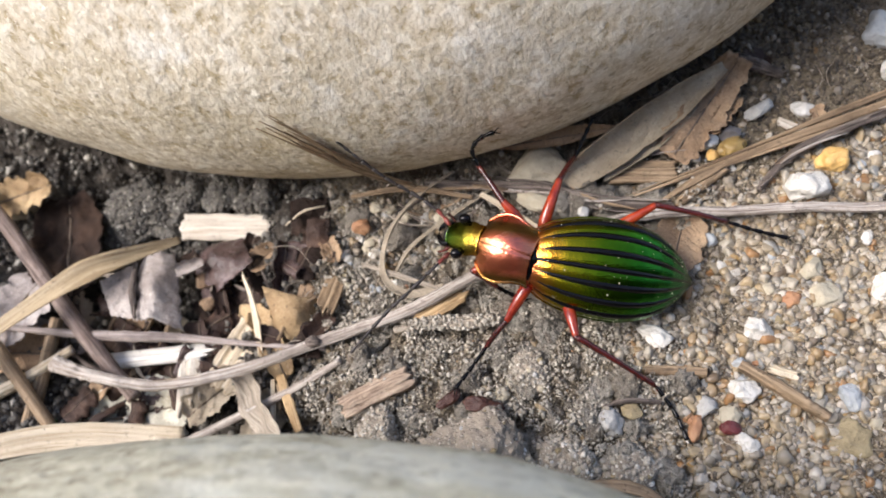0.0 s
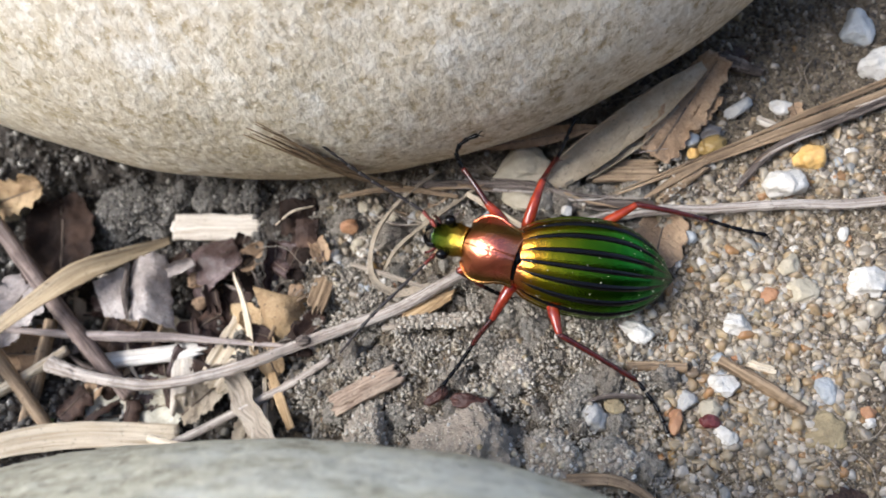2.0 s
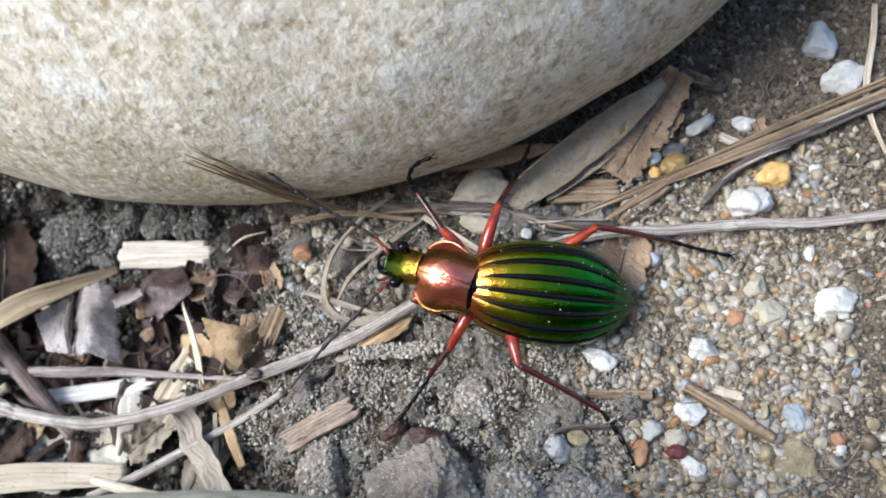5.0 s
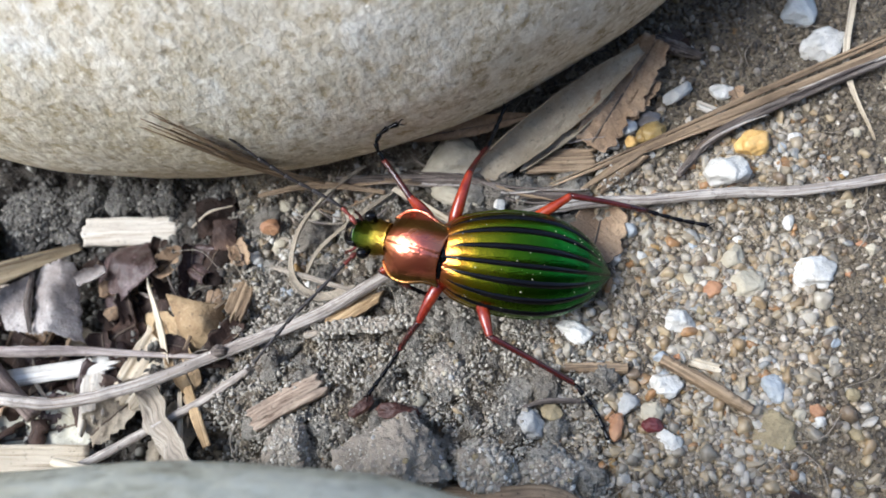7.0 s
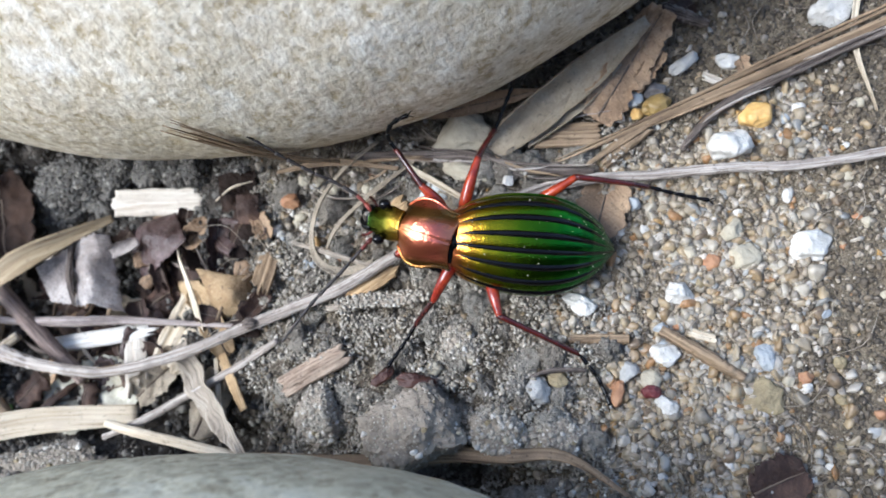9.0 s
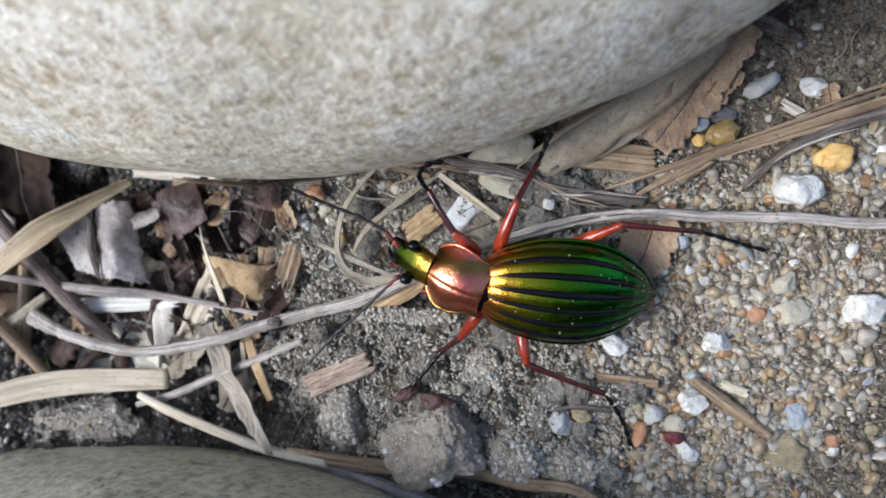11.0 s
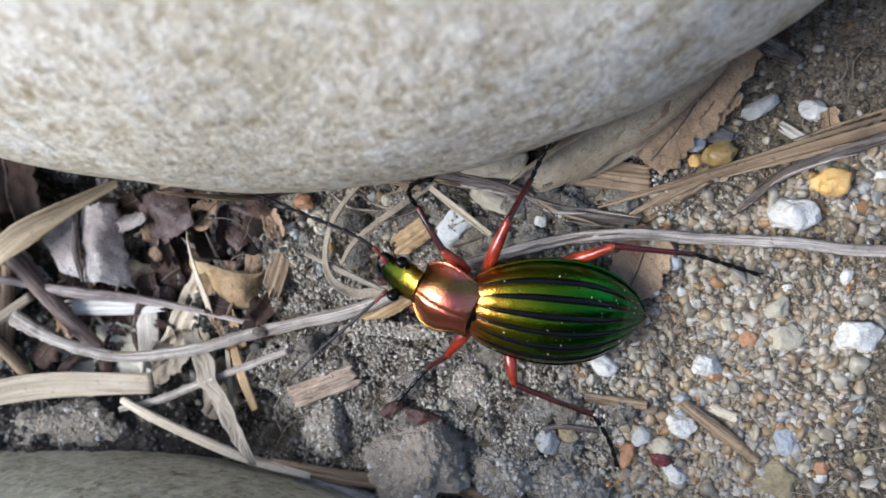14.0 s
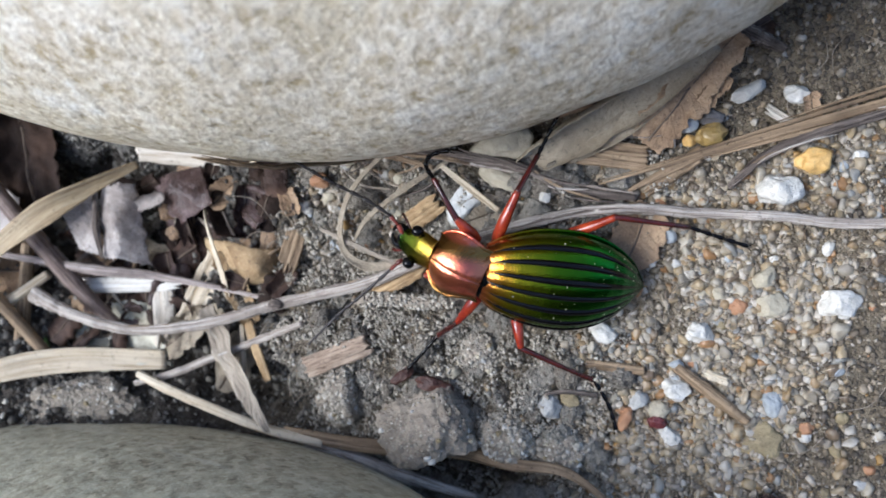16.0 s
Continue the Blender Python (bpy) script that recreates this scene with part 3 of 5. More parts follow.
def cobble(name, centre, axes, turn, mat, label, seed):
    """A large water-worn stone, an uneven ellipsoid."""
    bm = bmesh.new()
    bmesh.ops.create_icosphere(bm, subdivisions=7, radius=1)
    for v in bm.verts:
        p = v.co.copy()
        q = V((p.x * axes[0], p.y * axes[1], p.z * axes[2]))
        n1 = noise.noise(q * 0.03 + V((seed, 0, 0))) * 1.2 + noise.noise(q * 0.12 + V((0, seed, 0))) * 0.35 + noise.noise(q * 0.5) * 0.12
        v.co = q + p.normalized() * n1
    ob = part(name, bm, mat)
    angle = V(turn).length
    ob.matrix_basis = Matrix.Translation(V(centre) * MM) @ Matrix.Rotation(angle, 4, V(turn).normalized())
    return tagged(ob, label, "stone")


cobble("stone", (-43.72, 187.58, 18.37), (157.57, 105.7, 59.27), (0.062, -0.009, -1.306), STONE, "large rounded pale grey sandstone cobble lying on the soil", 3)
cobble("stone", (-47.87, -15.1, 5.66), (63.92, 20.31, 30.51), (0.017, -0.476, 0.174), STONE_GREEN, "rounded grey-green sandstone cobble half sunk in litter", 8)


# ---- the beetle ----
F_ = V((-0.96, 0.13, 0.24)).normalized()
L_ = V((0.15, 0.93, 0.33))
L_ = (L_ - F_ * L_.dot(F_)).normalized()
U_ = L_.cross(F_)
BODY = Matrix((F_, -L_, U_)).transposed().to_4x4()
BODY.translation = V((-2.9, 23.5, 8.6))
INV = BODY.inverted()


def shell_material(name, stops, length, offset, rough=0.28, grain=6500.0, grain_mm=0.045, wave_mm=0.02, side=None):
    """Metallic wing-case enamel whose hue runs along the body."""
    m, n, l, b = material(name, rough, 1.0)
    c = coords(n)
    sep = n.new("ShaderNodeSeparateXYZ")
    l.new(c, sep.inputs[0])
    f = n.new("ShaderNodeMapRange")
    f.inputs["From Min"].default_value, f.inputs["From Max"].default_value = offset * MM, (offset - length) * MM
    l.new(sep.outputs["X"], f.inputs["Value"])
    wob = noise_node(n, l, c, 300, 3)
    add = n.new("ShaderNodeMath")
    add.operation = "MULTIPLY_ADD"
    l.new(wob, add.inputs[0])
    add.inputs[1].default_value = 0.16
    l.new(f.outputs["Result"], add.inputs[2])
    sub = n.new("ShaderNodeMath")
    sub.operation = "SUBTRACT"
    l.new(add.outputs[0], sub.inputs[0])
    sub.inputs[1].default_value = 0.08
    hue = ramp(n, l, sub.outputs[0], stops)
    if side:
        away = n.new("ShaderNodeMath")
        away.operation = "ABSOLUTE"
        l.new(sep.outputs["Y"], away.inputs[0])
        band = n.new("ShaderNodeMapRange")
        band.inputs["From Min"].default_value, band.inputs["From Max"].default_value = 0.0, 3.2 * MM
        l.new(away.outputs[0], band.inputs["Value"])
        hue = mix(n, l, ramp(n, l, band.outputs["Result"], [(0.45, (0, 0, 0)), (0.66, (0.8, 0.8, 0.8)), (0.84, (0.75, 0.75, 0.75)), (0.92, (0, 0, 0))]), hue, side)
    l.new(hue, b.inputs["Base Color"])
    v = n.new("ShaderNodeTexVoronoi")
    v.inputs["Scale"].default_value = grain
    l.new(c, v.inputs["Vector"])
    wave = noise_node(n, l, c, 1500, 4)
    one = bump(n, l, v.outputs["Distance"], b, grain_mm, 1.0)
    bump(n, l, wave, b, wave_mm, 0.8, one)
    return m


def chitin(name, colour, rough=0.25, dark=None, specular=0.6):
    m, n, l, b = material(name, rough, 0.0, specular)
    c = coords(n)
    l.new(ramp(n, l, noise_node(n, l, c, 500, 4), [(0.35, dark or tuple(v * 0.5 for v in colour)), (0.65, colour)]), b.inputs["Base Color"])
    bump(n, l, noise_node(n, l, c, 2500, 3), b, 0.03, 0.5)
    return m


ELYTRA = shell_material("green_gold_enamel", [(0.0, (0.72, 0.22, 0.08)), (0.07, (0.55, 0.25, 0.03)), (0.17, (0.34, 0.27, 0.012)), (0.36, (0.13, 0.22, 0.008)), (0.6, (0.03, 0.17, 0.012)), (0.82, (0.014, 0.115, 0.026)), (1.0, (0.012, 0.07, 0.035))], 15.4, 0.0, 0.17, 6500.0, 0.019, 0.008)
# green-gold sides are its own hue, darkened to stand in for a dark reflection
PRONOTUM = shell_material("copper_enamel", [(0.0, (0.68, 0.27, 0.06)), (0.25, (0.78, 0.24, 0.13)), (0.7, (0.76, 0.20, 0.13)), (1.0, (0.80, 0.28, 0.14))], 5.0, 5.0, 0.23, 5200.0, 0.010, 0.10, (0.15, 0.125, 0.02))
HEAD = shell_material("green_head_enamel", [(0.0, (0.012, 0.03, 0.01)), (0.25, (0.05, 0.11, 0.012)), (0.55, (0.22, 0.24, 0.02)), (1.0, (0.55, 0.34, 0.06))], 3.6, 8.4, 0.22, 6000.0, 0.012, 0.06)
BLACK = chitin("black_chitin", (0.005, 0.0045, 0.005), 0.12, None, 0.22)
RED = chitin("red_chitin", (0.38, 0.05, 0.015), 0.18, (0.15, 0.012, 0.006))
DARK_RED = chitin("dark_red_chitin", (0.10, 0.012, 0.008), 0.25, (0.03, 0.007, 0.006))

HALF = (2.5, 3.45, 3.95, 4.3, 4.5, 4.58, 4.55, 4.34, 3.9, 3.15, 2.05, 0.2)
CREST = (-0.15, 0.45, 0.8, 1.0, 1.1, 1.05, 0.85, 0.5, -0.05, -0.85, -2.0, -3.6)
RIM = (-1.9, -2.0, -2.2, -2.4, -2.5, -2.6, -2.7, -2.85, -3.0, -3.25, -3.6, -4.2)


def elytra_at(s, a, lift=0.0):
    """A place on the wing cases: s from the front to the tip, a from the suture (0) over the side (90 degrees and more)."""
    w, top, rim = (value(t, s) for t in (HALF, CREST, RIM))
    return V((-15.4 * s, (w + lift) * math.sin(a), rim + (top - rim + lift) * (abs(math.cos(a)) ** 0.85 * (1 if math.cos(a) >= 0 else -1))))


FORE = Matrix.Rotation(radians(-11), 4, "Z") @ Matrix.Rotation(radians(16), 4, "Y")
NECK = V((4.6, 0, -0.4))
HEADM = FORE @ Matrix.Translation(NECK) @ Matrix.Rotation(radians(5), 4, "Z") @ Matrix.Rotation(radians(15), 4, "Y") @ Matrix.Translation(V((0.4, 0, 0)) - NECK)


def moved(bm, m, at=(0, 0, 0)):
    bmesh.ops.translate(bm, vec=at, verts=bm.verts)
    bmesh.ops.transform(bm, matrix=m, verts=bm.verts)
    return bm


def beetle():
    root = new("beetle")
    tagged(root, "golden ground beetle with coppery thorax and black-ribbed green wing cases", "beetle")
    root.matrix_basis = Matrix.Translation(BODY.translation * MM) @ BODY.to_3x3().to_4x4()
    ribs = [radians(v) for v in (19, 40, 62)]
    for side in (1, -1):
        bm = bmesh.new()
        grid = []
        n, m = 72, 60
        for i in range(n):
            s = i / (n - 1)
            row = []
            for k in range(m + 1):
                a = radians(1.2) + (radians(108) - radians(1.2)) * k / m
                marks = (0, *ribs, radians(90))
                gap = [(lo, hi) for lo, hi in zip(marks, marks[1:]) if lo <= a <= hi]
                arch = math.sin(math.pi * (a - gap[0][0]) / (gap[0][1] - gap[0][0])) ** 0.75 if gap else 0
                swell = (0.13 * arch - 0.11) * min(1, (1 - s) * 5, s * 9)
                p = elytra_at(s, a, swell)
                row.append(V((p.x, side * p.y, p.z)))
            grid.append((row, V((0, 0, 1))))
        wing = part("wing_case", sheet(bm, grid, 0.12), ELYTRA, root, "metallic green wing case, golden towards the front")
        for r in ribs:
            pts = [elytra_at(0.015 + 0.935 * i / 20, r * (1 - 0.12 * (i / 20) ** 4), -0.2) for i in range(21)]
            part("rib", tube([(p.x, side * p.y, p.z) for p in pts], (0.12, 0.27, 0.35, 0.37, 0.35, 0.27, 0.1), 60, 10), BLACK, wing, "shiny black raised rib")
        pts = [elytra_at(0.0 + i / 20, radians(97), 0.03) for i in range(21)]
        part("rim", tube([(p.x, side * p.y, p.z) for p in pts], (0.1, 0.14, 0.15, 0.15, 0.1), 60, 6), ELYTRA, wing, "narrow raised metallic rim")
    part("suture", tube([elytra_at(i / 20, 0, -0.13) for i in range(21)], (0.14, 0.26, 0.28, 0.24, 0.1), 60, 8), BLACK, root, "black seam between the wing cases")
    # belly
    bm = bmesh.new()
    grid = []
    for i in range(30):
        s = i / 29
        w, rim = value(HALF, s) * 0.97, value(RIM, s)
        grid.append(([V((-15.2 * s, w * math.sin(a), rim - 0.1 - (1.6 - 1.1 * s) * math.cos(a))) for a in [radians(-90 + 180 * k / 16) for k in range(17)]], V((0, 0, -1))))
    part("belly", sheet(bm, grid, 0.1), BLACK, root)
    # thorax shield
    half = (1.85, 2.6, 2.95, 3.08, 3.0, 2.78, 2.54, 2.44, 2.56)
    bm = bmesh.new()
    grid = []
    for i in range(44):
        s = i / 43
        w = value(half, s)
        row = []
        for k in range(41):
            v = 2 * k / 40 - 1
            x = 4.95 - 4.86 * s + (0.12 * abs(v) ** 3 * (1 - s) - 0.3 * abs(v) ** 4 * s)
            z = 0.78 - 1.9 * abs(v) ** 2.1 + 0.32 * math.sin(math.pi * s) + 0.22 * max(0, abs(v) - 0.84) / 0.16 - 0.5 * (1 - s) ** 4 - 0.2 * s ** 6
            z -= 0.09 * math.exp(-(v * 22) ** 2)
            row.append(V((x, v * w, z)))
        grid.append((row, V((0, 0, 1))))
    shield = part("thorax_shield", moved(sheet(bm, grid, 0.18), FORE), PRONOTUM, root, "coppery red metallic thorax shield")
    for side in (1, -1):
        pts = [(4.95 - 4.86 * s + 0.12 * (1 - s) - 0.3 * s, side * value(half, s), -0.9) for s in [i / 12 for i in range(13)]]
        part("rim", moved(tube([(x, y, z + 0.25 * math.sin(math.pi * i / 12) - 0.5 * (1 - i / 12) ** 4 - 0.2 * (i / 12) ** 6) for i, (x, y, z) in enumerate(pts)], (0.12, 0.16, 0.17, 0.17, 0.14), 40, 8), FORE), PRONOTUM, shield)
    part("thorax_belly", moved(pebble(2.3, 2.4, 1.2, 3, 0, 0.03), FORE, (2.4, 0, -1.1)), BLACK, root)
    part("waist", pebble(0.6, 2.0, 0.8, 5, 0, 0.03), BLACK, root).location = (0.1 * MM, 0, -0.85 * MM)
    part("scutellum", pebble(0.42, 0.55, 0.22, 7, 2, 0.03), BLACK, root).location = (-0.2 * MM, 0, -0.12 * MM)
    # head
    bm = bmesh.new()
    widths = (0.95, 1.2, 1.42, 1.56, 1.6, 1.46, 1.42)
    grid = []
    for i in range(30):
        s = i / 29
        w = value(widths, s)
        row = []
        for k in range(33):
            a = radians(-180 + 360 * k / 32)
            top = 0.85 if abs(a) < radians(90) else 0.95
            hgt = top * (0.42 + 0.58 * min(1, s * 1.8))
            row.append(V((8.2 - 3.7 * s, w * math.sin(a), -0.55 - 0.32 * (1 - s) + hgt * math.cos(a) - 0.05 * math.exp(-((abs(math.sin(a)) - 0.45) / 0.1) ** 2) * (s < 0.6))))
        grid.append((row, V((0, 0, 0))))
    head = part("head", moved(sheet(bm, grid, 0.0), HEADM), HEAD, root, "metallic green and gold head")
    part("labrum", moved(pebble(0.45, 0.85, 0.3, 9, 2, 0.05), HEADM, (8.15, 0, -0.8)), BLACK, head)
    for side in (1, -1):
        part("eye", moved(pebble(0.56, 0.5, 0.56, 2, 0, 0.0), HEADM, (6.5, side * 1.6, -0.1)), BLACK, head, "glossy black eye")
        part("mandible", moved(tube([(7.9, side * 0.8, -0.95), (8.7, side * 0.85, -1.1), (9.25, side * 0.45, -1.2), (9.35, side * 0.05, -1.2)], (0.4, 0.34, 0.2, 0.05), 20, 8), HEADM), BLACK, head, "curved black jaw")
        part("palp", moved(tube([(7.7, side * 1.0, -1.1), (8.5, side * 1.6, -1.3), (9.1, side * 1.8, -1.6)], (0.14, 0.15, 0.12, 0.15), 14, 6), HEADM), DARK_RED, head)
    dust = bmesh.new()
    rnd = random.Random(2)
    for _ in range(120):
        p = elytra_at(rnd.uniform(0.08, 0.97), radians(rnd.uniform(-75, 80)), 0.02)
        q = 0.02 + 0.07 * rnd.random() ** 3
        bmesh.ops.create_icosphere(dust, subdivisions=1, radius=q, matrix=Matrix.Translation(p))
    tagged(part("dust", dust, CREAM, root, "pale specks of dust on the wing cases"), kind="stuff")
    return root


def limb(points, radii, mat, name, parent, label="", n=20, ring=10):
    return part(name, tube([INV @ V(p) for p in points], radii, n, ring), mat, parent, label)


def leg(root, hip, knee, ankle, foot, thick=0.86, bow=None):
    """Femur, tibia with spines, and a tarsus of five beads, by the places of the joints."""
    hip, knee, ankle = V(hip), V(knee), V(ankle)
    mid = (hip + knee) / 2 + V((0, 0, 0.35))
    femur = limb([hip, mid, knee], (0.42 * thick, 0.66 * thick, 0.62 * thick, 0.5 * thick, 0.36 * thick), RED, "femur", root, "glossy orange-red upper leg", 22, 12)
    bm = tube([INV @ knee, INV @ ((knee + ankle) / 2 + V(bow or (0, 0, 0.2))), INV @ ankle], (0.34 * thick, 0.31 * thick, 0.29 * thick, 0.31 * thick), 20, 8)
    rnd = random.Random(int(hip.x * 10))
    for i in range(9):
        c = knee.lerp(ankle, 0.25 + 0.75 * i / 8)
        d = (ankle - knee).normalized() * 0.5 + V((rnd.uniform(-1, 1), rnd.uniform(-1, 1), rnd.uniform(-0.5, 0.8))) * 0.5
        limb([c, c + d * 0.5, c + d], (0.05, 0.035, 0.01), DARK_RED, "spine", femur, "", 4, 4)
    part("knee", moved(pebble(0.34 * thick, 0.34 * thick, 0.34 * thick, 1, 0, 0.05, 3), Matrix.Identity(4), INV @ knee), DARK_RED, femur, "dark swollen knee joint")
    part("tibia", bm, DARK_RED, femur, "dark red-brown lower leg")
    path = spline([ankle, *[V(f) for f in foot]], 6)
    for i in range(5):
        a, b = path[i], path[i + 1]
        limb([a, (a + b) / 2, b.lerp(a, 0.04)], (0.13, 0.2, 0.24), BLACK, "foot_segment", femur, "shiny black foot joint", 6, 8)
    a, b = path[-2], path[-1]
    d = (b - a).normalized()
    for s in (1, -1):
        w = d.cross(V((0, 0, 1))) * s
        limb([b, b + d * 0.35 + w * 0.25, b + d * 0.6 + w * 0.3 - V((0, 0, 0.2))], (0.07, 0.05, 0.01), BLACK, "claw", femur, "", 6, 5)


def antenna(root, points):
    """Eleven joints: four red ones at the base, the rest dusky."""
    path = spline(points, 12)
    pivot = INV @ path[0]
    ob = None
    for i in range(11):
        a, b = INV @ path[i] - pivot, INV @ path[i + 1] - pivot
        red = i < 2
        bm = tube([a, (a + b) / 2, b], (0.1, 0.24, 0.22) if i == 0 else (0.1, 0.17, 0.2) if red else (0.09, 0.16, 0.2) if i < 8 else (0.08, 0.13, 0.14), 6, 8)
        joint = part("joint" if ob else "antenna", bm, ANTENNA_BASE if red else DUSKY, ob or root, "dusky brown joint" if not red else "" if ob else "thin jointed antenna, red at its base")
        if not ob:
            ob = joint
            ob.location = pivot * MM
    return ob


ANTENNA_BASE = chitin("antenna_red", (0.22, 0.03, 0.015), 0.35, (0.08, 0.015, 0.01))
DUSKY = chitin("dusky_chitin", (0.03, 0.022, 0.02), 0.6)
BEETLE = beetle()
leg(BEETLE, (-3.6, 27.0, 6.9), (-5.3, 28.9, 9.0), (-7.3, 32.3, 9.4), [(-7.9, 33.4, 10.2), (-7.2, 34.3, 10.9), (-5.7, 34.6, 11.4)])
leg(BEETLE, (-2.4, 26.3, 5.8), (-0.2, 31.4, 7.5), (1.3, 34.6, 5.2), [(2.2, 36.6, 5.0), (3.2, 38.6, 5.2)])
leg(BEETLE, (2.6, 26.8, 2.6), (8.3, 29.3, 5.0), (15.0, 28.5, 1.8), [(17.6, 27.7, 1.1), (20.3, 26.9, 0.9)])
leg(BEETLE, (-5.2, 24.2, 6.0), (-8.4, 23.5, 6.2), (-6.6, 22.8, 3.4), [(-5.4, 22.4, 2.2), (-4.0, 22.0, 1.4)])
leg(BEETLE, (-3.0, 22.6, 6.2), (-5.6, 19.1, 4.8), (-7.7, 17.4, 2.6), [(-9.2, 15.6, 2.0), (-10.8, 13.7, 1.8)])
leg(BEETLE, (-0.3, 21.0, 4.8), (0.4, 17.2, 5.5), (7.1, 13.6, 1.0), [(8.6, 11.2, 0.6), (9.4, 8.8, 0.5)])
ANTENNA_A = antenna(BEETLE, [(-10.2, 27.3, 7.9), (-11.2, 28.7, 8.2), (-13.3, 30.1, 9.2), (-15.2, 31.0, 10.3), (-17.0, 32.0, 11.8), (-18.3, 32.8, 13.0), (-19.3, 33.4, 14.2)])
ANTENNA_B = antenna(BEETLE, [(-10.4, 25.0, 7.2), (-11.6, 23.9, 7.2), (-14.3, 21.4, 7.0), (-16.2, 19.8, 6.8), (-18.2, 17.8, 6.4), (-19.6, 16.4, 6.0)])


# ---- stems, straw and twigs ----
def stem(name, points, radii, mat, label, category, rough=0.12, seed=0, n=60, ring=12, flat=1.0):
    return tagged(part(name, tube(points, radii, n, ring, rough, seed, flat, None, 0.06), mat), label, category)


def strip(name, points, widths, mat, label, category, **more):
    return tagged(part(name, blade(points, widths, **more), mat), label, category)


LONG_TWIG = [(48, 30.5, 1.2), (30, 29.3, 1.2), (22.7, 29.7, 1.2), (15.4, 29.8, 1.2), (10.3, 30, 1.3), (4.5, 29.4, 1.4), (-3.4, 27.2, 1.4), (-10.2, 24.2, 1.0), (-15.8, 21.7, 0.5), (-25.4, 19, -0.3), (-33.1, 16.6, -0.3), (-41.3, 15.4, -0.3), (-47.8, 16.4, -0.5), (-51.4, 17.4, -1.1), (-54.4, 18.4, -1.8)]
twig = stem("twig", LONG_TWIG, (0.46, 0.47, 0.48, 0.5, 0.55, 0.6, 0.58, 0.56, 0.62, 0.9), TWIG, "long bent grey-brown dry twig lying on the soil", "twig", 0.3, n=220, ring=16)
part("knot", pebble(0.75, 0.6, 0.6, 4, 2, 0.2, 3), BARK, twig, "dark brown bud scar").location = (-25.2 * MM, 19.1 * MM, 0.3 * MM)


def strands_on(core, points, radius, count, seed, name="strand", mats=None, close=1.0):
    """Loose fibres lying along a stem, each a part of its own."""
    r = random.Random(seed)
    line_ = spline(points, 60)
    for k in range(count):
        a = r.randrange(0, 46)
        b = min(59, a + r.randrange(10, 28))
        turn, wide = r.uniform(0, 6.28), radius * r.uniform(0.85, 1.12) * close
        pts = []
        for i in range(7):
            q = line_[a + (b - a) * i // 6]
            w = wide * (1.3 if i in (0, 6) and close == 1.0 else 1.0)
            way = turn + 0.2 * i
            pts.append(q + V((0.2 * w * math.cos(way), w * math.cos(way), w * (abs(math.sin(way)) if close == 1.0 else math.sin(way)))))
        t = radius * r.uniform(0.14, 0.34)
        mats_ = mats or (BARK, TWIG, STRAW_BROWN)
        part(name, tube(pts, (t * 0.3, t, t, t * 0.8, t * 0.2), 30, 6, 0.2, k), mats_[k % len(mats_)], core)


def frayed_twig(points, radius, strands, label, seed):
    """A rotten twig that has come apart into dark strands."""
    core = stem("twig", points, (radius * 0.5, radius * 0.8, radius * 0.75, radius * 0.4), BARK, label, "twig", 0.3, seed, 70)
    strands_on(core, points, radius * 0.85, strands, seed)
    return core


strands_on(twig, LONG_TWIG, 0.5, 9, 77, "bark_strip", (BARK, BARK, STRAW_BROWN), 0.88)
frayed_twig([(-14, 35.5, 0.2), (-6.8, 34.6, 0.5), (-1.1, 33.7, 0.7), (3.9, 31.8, 0.6), (10.3, 31.0, 0.5)], 0.8, 9, "dark frayed fibrous dead twig beside the stone", 3)
def straw_bundle():
    """A split straw: one main strip and loose strands beside it."""
    line_ = [V(p) for p in ((6.8, 32.2, 0.9), (15.6, 35, 1.1), (22.1, 37.1, 1.3), (29.1, 39.3, 1.4), (45, 44.5, 1.5))]
    root = strip("straw", line_, (0.15, 0.6, 0.8, 0.85, 0.85), STRAW_BROWN, "brown split dry straw with lengthwise ribs", "straw", dish=-0.35, across=10)
    for off, lift, w, a, b in ((0.75, 0.1, 0.55, 0, 4), (-0.7, -0.1, 0.6, 1, 4), (1.2, -0.3, 0.4, 2, 4)):
        pts = [p + V((-0.32, 0.95, 0)) * off * (0.3 + 0.25 * k) + V((0, 0, lift)) for k, p in enumerate(line_)][a:b + 1]
        part("strand", blade(pts, (0.06, w * 0.6, w * 0.7, w * 0.6), n=40, across=6, dish=-0.3), STRAW_BROWN, root)


straw_bundle()
frayed_twig([(18.5, 32.2, 0.3), (22.2, 35.6, 0.8), (29.2, 38.4, 1.2), (44, 43, 1.2)], 0.6, 7, "thin dark frayed twig beside the straw", 5)


def fragment(name, bm, mat, at, label, category, group="", smooth=True):
    """A loose piece set down at a pose given in millimetres and degrees."""
    ob = part(name, bm, mat, None, "", smooth)
    ob.matrix_basis = mm(*at)
    return tagged(ob, label, category, group)


